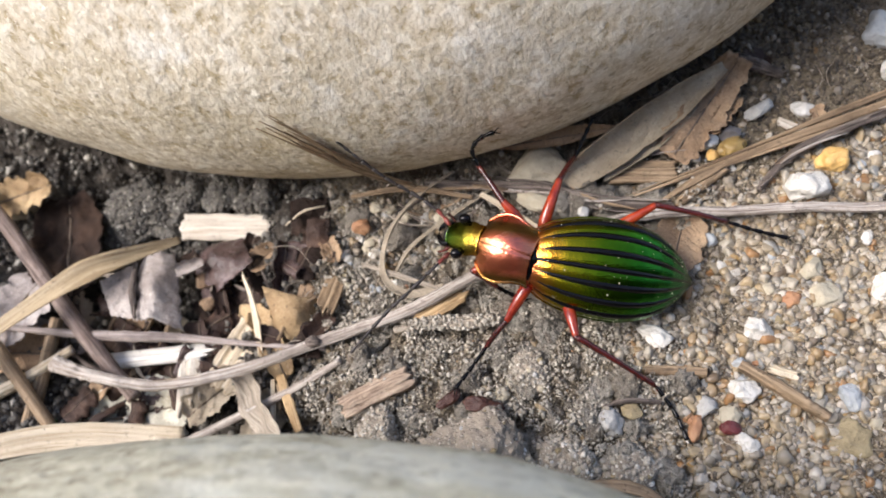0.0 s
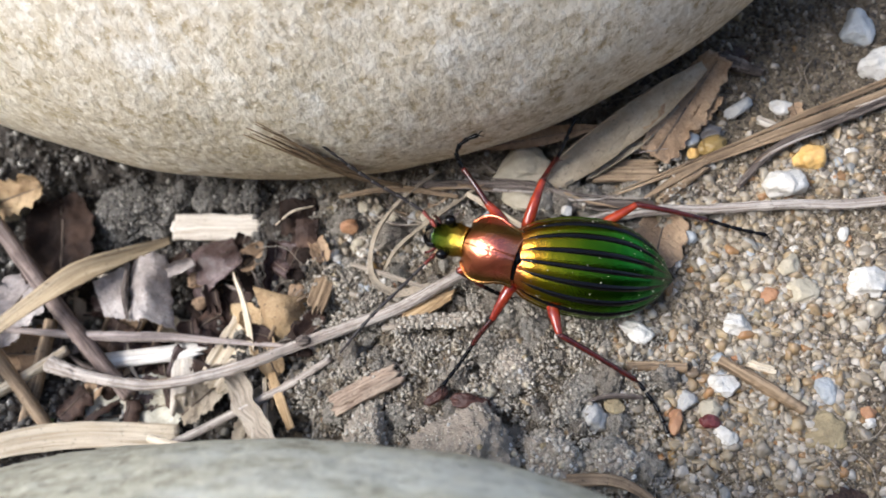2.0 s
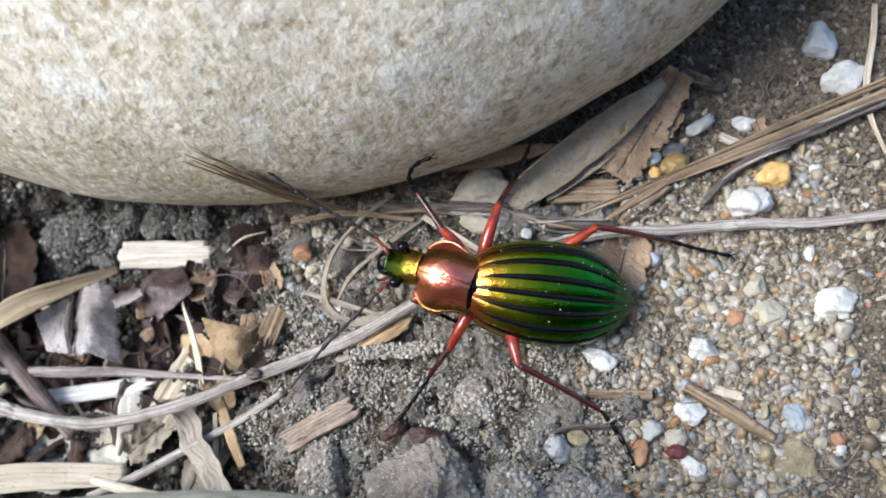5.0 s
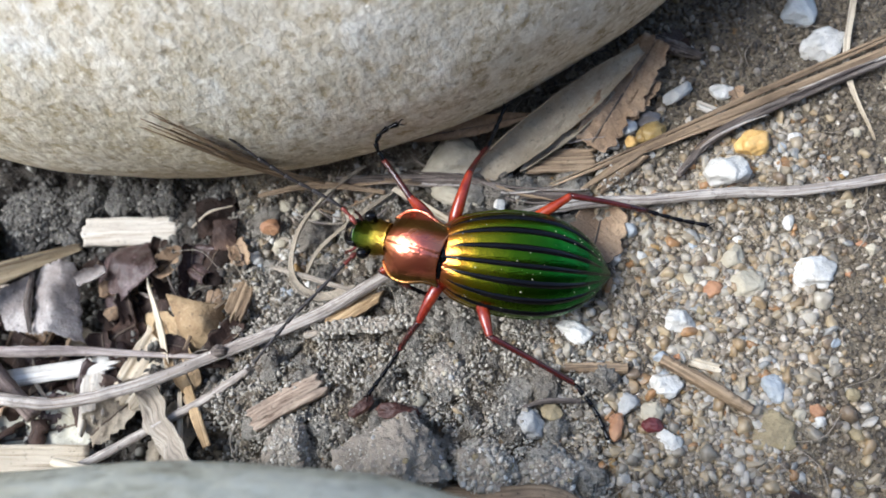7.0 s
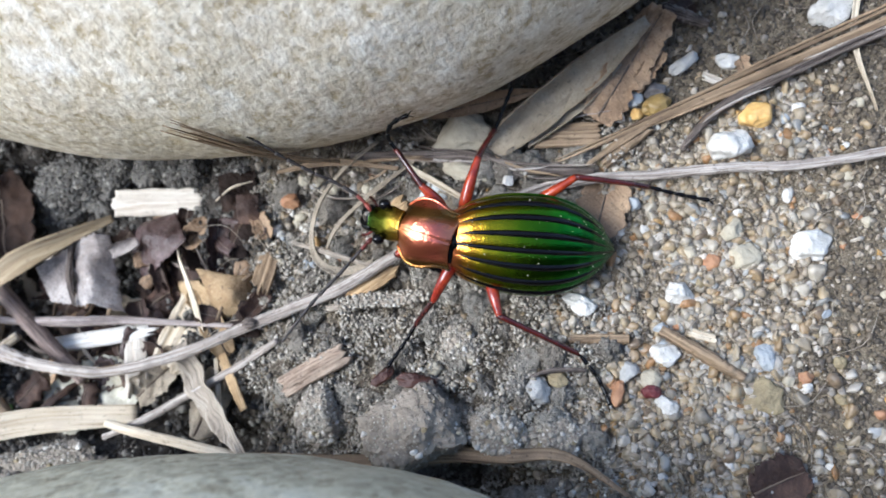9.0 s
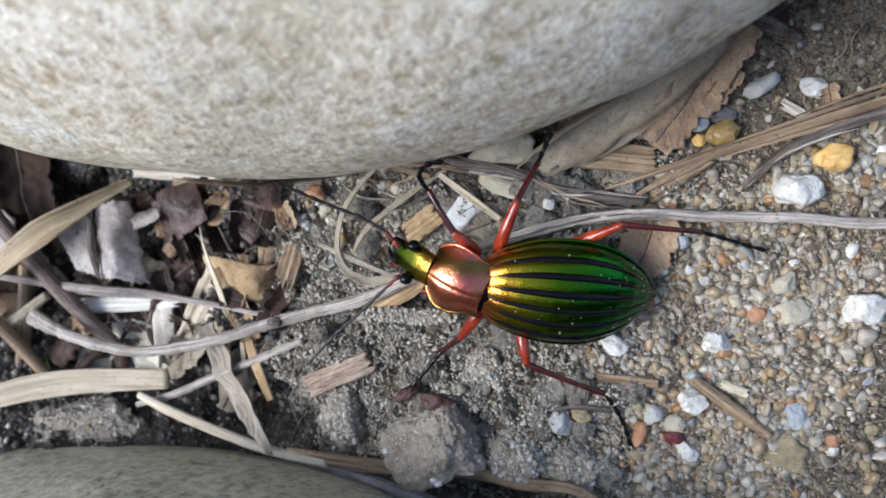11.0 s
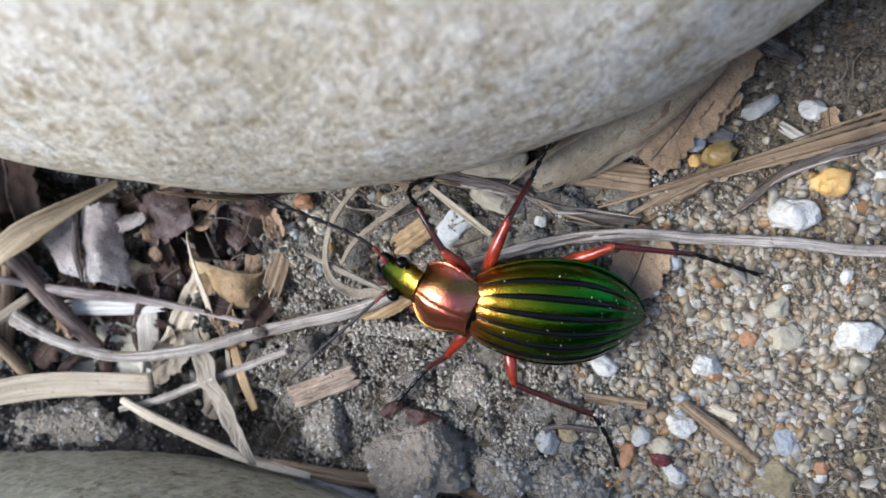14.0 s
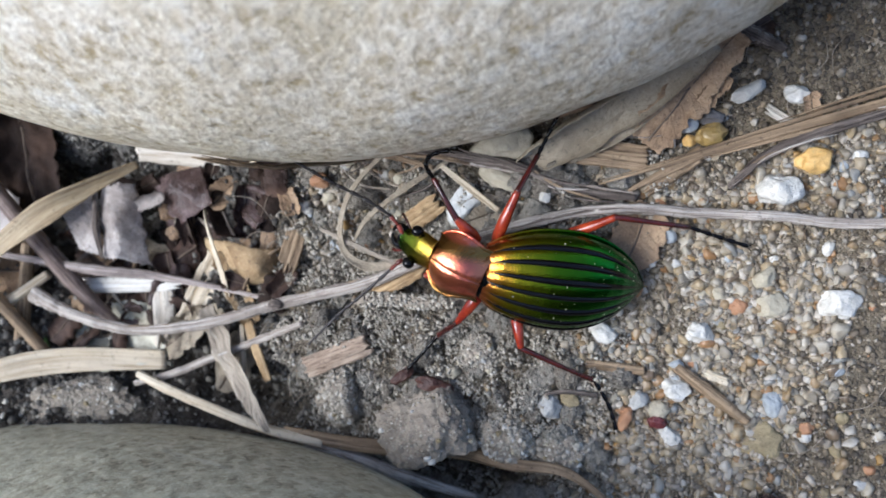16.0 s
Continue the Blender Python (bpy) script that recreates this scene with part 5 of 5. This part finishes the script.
for k in range(16):
    x, y, a, d = rnd.uniform(-54, -26), rnd.uniform(12, 31), rnd.uniform(0, 6.28), rnd.uniform(1.5, 3.5)
    z = max(height(x, y), -6.5) + rnd.uniform(0.8, 2.0)
    strip("straw", [(x - d * math.cos(a), y - d * math.sin(a), z), (x, y, z + rnd.uniform(-0.3, 0.6)), (x + d * math.cos(a + 0.4), y + d * math.sin(a + 0.4), z - 0.2)], (0.15, rnd.uniform(0.3, 0.8), 0.2), (STRAW_BROWN, PALE_STEM, BARK)[k % 3], "thin broken fibre among the leaf litter", "straw", n=14, across=5, dish=-0.3, twist=(0, rnd.uniform(-60, 60)))


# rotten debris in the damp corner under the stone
fragment("leaf", drape(((-2.2, 2.2, 0.6), (2.0, 2.4, 0.2), (-1.8, -2.0, 0.0), (2.2, -1.6, 0.5)), -0.7, 0.9, 1.2, seed=54), LEAF_ROT_SHADE, (-27.4, 33.6, height(-27.4, 33.6) + 1.2), "dark brown rotten scrap of leaf under the stone", "leaf")
fragment("leaf", drape(((-1.2, 1.6, 0.4), (1.4, 1.2, 0.7), (-1.5, -1.4, 0.0), (1.0, -1.8, 0.3)), 0.6, 0.6, 1.2, seed=55), LEAF_DARK, (-26.0, 31.6, height(-26.0, 31.6) + 1.0), "dark brown curled scrap of leaf on the humus", "leaf")
stem("straw", [(-30.2, 33.2, height(-30.2, 33.2) + 1.8), (-27.6, 33.9, height(-27.6, 33.9) + 2.4), (-25.2, 34.4, height(-25.2, 34.4) + 1.9)], (0.1, 0.16, 0.06), STRAW, "thin pale curved fibre over dark debris", "straw", 0.2, 91, 24, 6)


# ---- pebbles ----
def stone_bit(mat, x, y, z, r, turn, label, seed, facets=5, group="pebbles on the sand"):
    return fragment("pebble", pebble(*r, seed, facets, 0.2), mat, (x, y, z - 0.15 * r[2], 0, 0, turn), label if len(label.split()) > 4 else label + " lying on the ground", "pebble", group)


stone_bit(WHITE, 22.8, 32.2, 0.8, (2.1, 1.85, 1.6), 8, "blocky white quartz pebble", 1, 7)
stone_bit(YELLOW, 25.8, 34.7, 0.4, (1.65, 1.3, 1.3), 20, "glossy yellow quartz pebble", 2, 5)
stone_bit(CREAM, -2.2, 36.4, 0.8, (3.4, 2.5, 1.1), 12, "flat cream pebble beside the stone", 46, 12)
stone_bit(CREAM, -2.3, 32.4, 0.2, (2.4, 1.2, 1.0), -28, "long cream pebble on the soil", 4)
stone_bit(GREY_WHITE, -6.2, 29.9, -0.3, (1.7, 2.2, 0.8), -30, "flat white pebble beneath the beetle", 5)
stone_bit(OLIVE, 22.9, 8.9, -0.45, (3.0, 2.2, 1.2), 10, "olive-brown pebble sunk in sand", 6, 9)
stone_bit(BLUE, 14.7, 15.5, 0.4, (0.7, 0.45, 0.5), 15, "tiny blue-white grain", 7)
stone_bit(WHITE, 14.8, 13.2, 0.4, (1.3, 1.2, 1.0), 0, "round dull white pebble", 8, 2)
stone_bit(GREY, 11.3, 11.7, 0.3, (1.05, 0.95, 0.8), 0, "glassy grey pebble", 9, 3)
stone_bit(CREAM, 13.3, 10.9, 0.1, (1.0, 0.95, 0.8), 0, "cream pebble", 10, 3)
stone_bit(WHITE, 7.6, 18.2, 0.5, (1.9, 0.95, 0.8), -28, "long white quartz splinter", 11, 5)
stone_bit(WHITE, 16.5, 18.5, 0.3, (1.6, 1.15, 1.0), -15, "white quartz pebble", 12, 6)
stone_bit(WHITE, 28.6, 21.9, 0.2, (2.2, 1.6, 1.2), -5, "blocky dull white pebble", 13, 7)
stone_bit(CREAM, 22.8, 21.5, 0.1, (1.7, 1.3, 1.0), 15, "pale broken pebble", 14, 6)
stone_bit(WHITE, 14.4, 8.5, 0.3, (1.2, 0.75, 0.6), -48, "smooth white pebble", 15, 2)
stone_bit(MAROON, 13.2, 9.8, 0.4, (0.9, 0.65, 0.6), -5, "shiny maroon pebble", 16, 2)
stone_bit(ORANGE, 10.2, 9.8, 0.4, (0.65, 1.2, 0.55), -20, "orange-brown splinter of stone", 17, 5)
stone_bit(ORANGE, 20.0, 21.2, 0.1, (0.9, 0.85, 0.7), 0, "pale orange grain", 18, 4)
stone_bit(CREAM, 22.1, 24.0, 0.1, (1.2, 1.0, 0.9), 30, "cream grain", 19, 4)
stone_bit(BLUE, 23.6, 12.3, 0.1, (1.0, 1.35, 0.8), 10, "blue-grey stone splinter", 20, 6)
stone_bit(GREY, 19.7, 40.9, 0.4, (1.6, 0.85, 0.8), 32, "long pale grey pebble", 21, 6)
stone_bit(WHITE, 23.9, 40.7, 0.3, (1.1, 0.9, 0.8), 0, "small white pebble", 22, 6)
stone_bit(AMBER, 16.8, 36.9, 0.4, (1.5, 1.05, 1.0), 10, "amber-brown pebble", 23, 1)
stone_bit(SLATE, 16.8, 38.5, 0.3, (1.1, 0.8, 0.8), 0, "dark grey pebble", 24, 4)
stone_bit(BLUE, 14.6, 37.9, 0.3, (0.95, 0.85, 0.85), 0, "blue-grey round pebble", 25, 2)
stone_bit(WHITE, 13.0, 36.3, 0.3, (0.75, 0.55, 0.6), -40, "small white pebble under the straw", 33, 3)
stone_bit(YELLOW, 14.8, 36.4, 0.2, (0.6, 0.6, 0.5), 0, "small orange-yellow grain", 34, 3)
stone_bit(ORANGE, -21.2, 31.8, -1.3, (1.0, 0.85, 0.8), 0, "orange grain among sand", 26, 3)
stone_bit(WHITE, 34.0, 44.6, 0.3, (2.4, 1.7, 1.0), 20, "dull white pebble", 27, 5)
stone_bit(BLUE, 32.5, 49.0, 0.3, (1.6, 2.4, 1.0), 0, "blue-grey pebble", 28, 4)
stone_bit(GREY, 2.9, 10.4, 0.4, (1.5, 1.4, 1.3), 10, "grey pebble with a crust of sand", 29, 7)
stone_bit(OLIVE, 4.9, 11.5, 0.5, (0.95, 0.75, 0.6), -20, "smooth brown pebble", 30, 2)
stone_bit(CREAM, -6.6, 13.4, 0.4, (0.8, 0.7, 0.7), 0, "tiny cream pebble", 31, 3)
stone_bit(WHITE, 1.9, 30.9, 0.9, (0.6, 0.55, 0.5), 0, "tiny white grain beside the twig", 32, 3)

COLOURS = ((WHITE, "white quartz"), (CREAM, "cream"), (GREY, "grey"), (WHITE, "dull white"), (ORANGE, "pale orange"), (CREAM, "pale"), (BLUE, "blue-grey"), (OLIVE, "amber"))
rnd = random.Random(5)
for k in range(150):
    x, y = rnd.uniform(7, 40), rnd.uniform(1, 36)
    if k > 85:
        x, y = rnd.uniform(-24, -12), rnd.uniform(25, 35.5)
    r = rnd.uniform(0.35, 0.68)
    mat, word = COLOURS[k % 8]
    fragment("pebble", pebble(r * rnd.uniform(0.9, 1.4), r, r * 0.8, 100 + k, 8, 0.2, 3), mat, (x, y, height(x, y) + 0.25 * r, 0, 0, rnd.uniform(0, 360)), f"small {word} grain of gravel", "pebble", "gravel grains")


# ---- loose grains ----
def grains(name, places, level, mat, label, seed, cuts=9, parent=None, smooth=False):
    """Countless small grains in one mesh; places are x, y, z and radius in millimetres."""
    bm = bmesh.new()
    bmesh.ops.create_icosphere(bm, subdivisions=level, radius=1)
    base = np.array([v.co[:] for v in bm.verts])
    tri = np.array([[v.index for v in f.verts] for f in bm.faces])
    bm.free()
    gen = np.random.default_rng(seed)
    p = np.array(places)
    k, n = len(p), len(base)
    q = gen.normal(size=(k, 4))
    q /= np.linalg.norm(q, axis=1)[:, None]
    w, x, y, z = q.T
    rot = np.stack([1 - 2 * (y * y + z * z), 2 * (x * y - z * w), 2 * (x * z + y * w), 2 * (x * y + z * w), 1 - 2 * (x * x + z * z), 2 * (y * z - x * w), 2 * (x * z - y * w), 2 * (y * z + x * w), 1 - 2 * (x * x + y * y)], 1).reshape(k, 3, 3)
    body = np.repeat(base[None], k, 0)
    for _ in range(cuts):
        d = gen.normal(size=(k, 3))
        d /= np.linalg.norm(d, axis=1)[:, None]
        over = np.einsum("knj,kj->kn", body, d) - gen.uniform(0.42, 0.72, (k, 1))
        body = body - np.clip(over, 0, None)[:, :, None] * d[:, None, :]
    body = body * ((1.25 if cuts else 1.0) + gen.normal(0, 0.05 if cuts else 0.12, (k, n, 1))) * gen.uniform(0.6, 1.3, (k, 1, 3))
    co = np.einsum("kij,knj->kni", rot, body) * p[:, None, 3:4] + p[:, None, :3]
    co = (co * MM).reshape(-1, 3)
    faces = (tri[None] + (np.arange(k) * n)[:, None, None]).reshape(-1, 3)
    me = bpy.data.meshes.new(name)
    me.vertices.add(len(co))
    me.vertices.foreach_set("co", co.ravel())
    me.loops.add(faces.size)
    me.loops.foreach_set("vertex_index", faces.ravel())
    me.polygons.add(len(faces))
    me.polygons.foreach_set("loop_start", np.arange(len(faces)) * 3)
    me.update(calc_edges=True)
    me.validate()
    ob = link_mesh(name, me, mat, parent, label if parent else "", smooth)
    if parent:
        return tagged(ob, kind="stuff")
    return tagged(ob, label, name.replace("_", " "), kind="stuff")


def clod(name, r, at, seed, label, mat=CLAY, crust=1.0):
    bm = pebble(1, 1, 1, seed, 6, 0.16, 6)
    for v in bm.verts:
        p = v.co.copy()
        q = p * (1 + 0.10 * noise.noise(p * 4 + V((seed, 1, 0))) + 0.05 * noise.noise(p * 11) + 0.035 * noise.noise(p * 24))
        v.co = V((q.x * r[0], q.y * r[1], q.z * r[2]))
    ob = fragment(name, bm, mat, at, label, "clod")
    r_ = random.Random(seed)
    grit = []
    for k in range(int(90 * crust * r[0] * r[1])):
        d = V((r_.gauss(0, 1), r_.gauss(0, 1), r_.gauss(0.4, 1))).normalized()
        far = V((d.x * r[0], d.y * r[1], d.z * r[2]))
        hit_, place, normal, _ = ob.ray_cast(far * 3 * MM, -far.normalized())
        if hit_ and noise.noise(d * 2.6 + V((seed, 0, 0))) > r_.uniform(-0.55, 0.25) / crust - (crust > 1):
            q = 0.05 * (0.16 * crust / 0.05) ** (r_.random() ** 1.5)
            grit.append((*(place / MM - normal * 0.3 * q), q))
    grains("grit", grit, 1, HUMUS if mat == HUMUS else CLOD_GRIT, "fine grit stuck to the clod", seed, 5, ob)
    for k in range(0 if mat == HUMUS else 14):
        d = V((r_.gauss(0, 1), r_.gauss(0, 1), abs(r_.gauss(0, 1)))).normalized()
        hit_, place, normal, _ = ob.ray_cast(V((d.x * r[0], d.y * r[1], d.z * r[2])) * 3 * MM, -V((d.x * r[0], d.y * r[1], d.z * r[2])).normalized())
        if hit_:
            q = r_.uniform(0.16, 0.38)
            part("grain", pebble(q * 1.2, q, q, 300 + k, 5, 0.15, 2), r_.choice((CREAM, GREY, WHITE, OLIVE)), ob).location = place
    return ob


clod("clod", (5.2, 4.8, 3.8), (-8.9, 7.6, 1.0, 0, 0, 20), 3, "large dry grey-brown clod of clay")
clod("clod", (3.3, 2.9, 2.3), (-0.9, 7.0, 0.2, 0, 0, 50), 5, "crumbly grey clod of soil", crust=2.0)
clod("clod", (3.4, 2.6, 2.0), (4.2, 6.0, -0.4, 0, 0, 10), 6, "low crumbly clod of soil", crust=2.0)
clod("clod", (7.0, 3.8, 3.6), (-50.4, 6.0, -4.6, 0, 0, 5), 8, "grainy grey clod beside the green stone", crust=1.5)
clod("clod", (3.0, 2.4, 1.8), (-18.2, 9.6, -0.3, 0, 0, 80), 9, "crumbly clod of soil", crust=2.0)
clod("clod", (2.6, 2.2, 1.6), (-4.4, 15.2, -0.2, 0, 0, 30), 11, "small crumbly clod of soil", crust=2.0)
for k, (x, y, r_) in enumerate(((-52.1, 36.2, 3.6), (-45.2, 39.2, 3.0), (-39.6, 39.6, 2.6), (-33.2, 38.0, 2.3), (-46.8, 35.6, 1.8), (-35.6, 37.4, 1.7), (-27.8, 36.4, 1.6))):
    clod("clod", (r_ * 1.15, r_ * 0.9, r_ * 0.8), (x, y, height(x, y) + 0.25 * r_, 0, 0, 37 * k), 20 + k, "dark grey crumbly clod of humus under the stone", mat=HUMUS, crust=2.0)
clod("clod", (6.5, 4.2, 2.0), (-50.5, 38.0, -7.4, 0, 0, 10), 12, "dark damp clod under the stone", mat=HUMUS, crust=2.0)


def scatter(count, x0, x1, y0, y1, lo, hi, seed, keep, sink=0.25, skew=1.6):
    r = random.Random(seed)
    out = []
    while len(out) < count:
        x, y = r.uniform(x0, x1), r.uniform(y0, y1)
        if r.random() > keep(x, y):
            continue
        q = lo * (hi / lo) ** (r.random() ** skew)
        out.append((x, y, height(x, y) + q * (0.6 - sink) * r.uniform(0.3, 1.2), q))
    return out


def sandy(x, y):
    """Share of clean sand: open ground, and a pocket before the large stone."""
    a = 0.5 + 0.5 * math.tanh((x - 7 + 5 * noise.noise(V((x * 0.12, y * 0.12, 3)))) / 3)
    b = math.exp(-((x + 17) / 6) ** 2 - ((y - 30) / 5) ** 2)
    a *= 0.56 - 0.44 * math.tanh((y - 35 + 4 * noise.noise(V((x * 0.1, y * 0.1, 8)))) / 3)
    a *= 0.58 - 0.42 * math.tanh((x - 29 - 0.12 * (y - 20) + 7 * noise.noise(V((x * 0.11, y * 0.11, 14)))) / 2.5)
    return max(0.02, min(1, a + b))


def crumbly(count, x0, x1, y0, y1, seed, keep):
    """Aggregates of dry soil, each a lump of many small grains."""
    r = random.Random(seed)
    out = []
    for x, y, z, q in scatter(count, x0, x1, y0, y1, 0.3, 1.7, seed, keep, 0.55):
        squash, lean = r.uniform(0.55, 0.9), r.uniform(0.7, 1.4)
        for _ in range(int(55 * q ** 1.7) + 8):
            d = V((r.gauss(0, 1), r.gauss(0, 1), abs(r.gauss(0, 1)) - 0.2)).normalized() * q * r.uniform(0.75, 1.1)
            g = 0.06 * (0.22 / 0.06) ** (r.random() ** 1.3)
            out.append((x + d.x * lean, y + d.y / lean, z + d.z * squash, g))
    return out


def earthy(x, y):
    return 1.02 - sandy(x, y)


def damp(x, y):
    """Share of damp soil, darkened also for stone shade: the corner beyond the straw, beside the large stone."""
    wob = noise.noise(V((x * 0.1, y * 0.1, 8)))
    return max(0.5 + 0.5 * math.tanh((y - 33.0 - 0.24 * x + 4 * wob) / 2.5), 0.4 + 0.4 * math.tanh((x - 30 + 6 * wob) / 3)) if x > 6 else 0.0


def patchy(x, y):
    """Where finer, dirtier soil shows between the sand."""
    return 0.25 + 0.75 * (0.5 + 0.5 * math.tanh((noise.noise(V((x * 0.13, y * 0.13, 21))) + 0.12) * 6))


crust = []
rnd = random.Random(71)
for q in spline([(-16, 20.0, 0.5), (-13, 20.3, 0.9), (-9.4, 20.2, 1.0), (-6.6, 20.5, 0.9)], 240):
    a = rnd.uniform(-0.4, 3.5)
    crust.append((q.x, q.y + 0.62 * math.cos(a), q.z - 0.15 + 0.6 * math.sin(a), rnd.uniform(0.08, 0.27)))
grains("crust", crust, 1, CLOD_GRIT, "crust of pale soil grains", 72, 4, CRUSTED)


grains("sand_grains", scatter(11000, -26, 46, -4, 56, 0.13, 0.47, 1, lambda x, y: sandy(x, y) * (1 - 0.75 * damp(x, y)) * patchy(x, y), 0.3, 1.45), 2, SAND, "loose pale coarse sand of mixed grains", 1, 8)
grains("coarse_sand", scatter(1500, -4, 46, -4, 56, 0.36, 0.74, 5, lambda x, y: sandy(x, y) * (1 - 0.85 * damp(x, y)) * patchy(x, y), 0.42, 1.5), 2, COARSE, "coarse honey-coloured and whitish quartz grains in the sand", 5, 9)
grains("fine_sand", scatter(28000, -26, 46, -4, 56, 0.06, 0.2, 2, lambda x, y: max(0.2, sandy(x, y)) * (1 - 0.8 * damp(x, y)), -0.4), 1, FINE, "fine pale sand between the coarser grains", 2)
grains("humus_crumbs", scatter(12000, -72, -21, -2, 48, 0.08, 0.5, 7, lambda x, y: 0.5 - 0.5 * math.tanh((x + 24) / 2)), 1, HUMUS, "dark brown humus crumbs among the litter", 7, 5)
grains("soil_crumbs", scatter(38000, -32, 46, -4, 54, 0.045, 0.19, 3, lambda x, y: max(earthy(x, y), 0.5 - 0.5 * patchy(x, y)) * (1 - damp(x, y)) * (0.5 + 0.5 * math.tanh((x + 25) / 1.5))), 1, GRIT, "fine grey-brown crumbs of dry soil", 3, 5)
grains("damp_crumbs", scatter(17000, 6, 48, -4, 62, 0.08, 0.38, 13, damp), 1, DAMP_SHADE, "damp crumbs of soil, darkened also for the shade beside the stone", 13, 4)
def lumps(count, seed):
    """Larger crumbs of dry soil, rough balls half sunk in the ground, in one mesh."""
    r = random.Random(seed)
    balls = []
    for level in (3, 4):
        bm = bmesh.new()
        bmesh.ops.create_icosphere(bm, subdivisions=level, radius=1)
        bm.verts.index_update()
        balls.append(([v.co.copy() for v in bm.verts], [[v.index for v in f.verts] for f in bm.faces]))
        bm.free()
    co, faces = [], []
    for x, y, z, q in scatter(count, -22, 13, -3, 35, 0.4, 1.8, seed, earthy, 0.35, 1.7):
        verts, tris = balls[q > 0.7]
        size = V((q * r.uniform(0.8, 1.35), q * r.uniform(0.8, 1.2), q * r.uniform(0.6, 0.9)))
        turn = Matrix.Rotation(r.uniform(0, 6.28), 3, "Z") @ Matrix.Rotation(r.uniform(-0.4, 0.4), 3, "X")
        off = V((r.uniform(0, 50), r.uniform(0, 50), 0))
        at, start = V((x, y, z - 0.1 * q)), len(co)
        for p in verts:
            k = 1 + 0.34 * noise.noise(p * 1.5 + off) + 0.24 * noise.noise(p * 3.6 + off) + 0.2 * noise.noise(p * 8 + off)
            co.append((turn @ V((p.x * size.x, p.y * size.y, p.z * size.z)) * k + at) * MM)
        faces += [[start + v for v in t] for t in tris]
    me = bpy.data.meshes.new("soil_crumb_clusters")
    me.from_pydata(co, [], faces)
    tagged(link_mesh("soil_crumb_clusters", me, CRUMB, None, "", True), "pale grey-brown crumbs of dry soil", "soil crumbs", kind="stuff")


lumps(340, 23)
grains("soil_lumps", crumbly(950, -26, 13, -3, 36, 4, earthy), 1, CLOD_GRIT, "small crumbly lumps of dry soil", 4, 4)


def fibres():
    """Root hairs and chaff, scattered."""
    r = random.Random(9)
    bm = bmesh.new()
    for _ in range(150):
        x, y = r.uniform(-30, 40), r.uniform(0, 46)
        a, d = r.uniform(0, 6.28), r.uniform(0.8, 3.2)
        z = height(x, y) + 0.45
        tube([(x, y, z), (x + d * math.cos(a), y + d * math.sin(a), z + 0.2), (x + 2 * d * math.cos(a + 0.4), y + 2 * d * math.sin(a + 0.4), z)], (0.03, 0.06, 0.02), 8, 4, bm=bm)
    tagged(part("root_hairs", bm, PALE_STEM), "fine pale root hairs and chaff on the ground", "root hairs", kind="stuff")


fibres()


# ---- what moves ----
def sway(ob, rows):
    """Turns an antenna about its root by small angles (degrees: sideways, up)."""
    rest = ob.location.copy()
    walk(ob, [(t, Matrix.Translation(rest) @ pose(0, 0, 0, 0, -up, side)) for t, side, up in rows])


def motions():
    sway(ANTENNA_A, [(0.0, 0, 0), (4.5, 0, 0), (9.0, 0, 0), (15.0, 0, 0), (16.0, -2.6, 0)])
    sway(ANTENNA_B, [(0.0, 0, 0), (9.0, 0, 0), (16.0, 0, 0)])


motions()
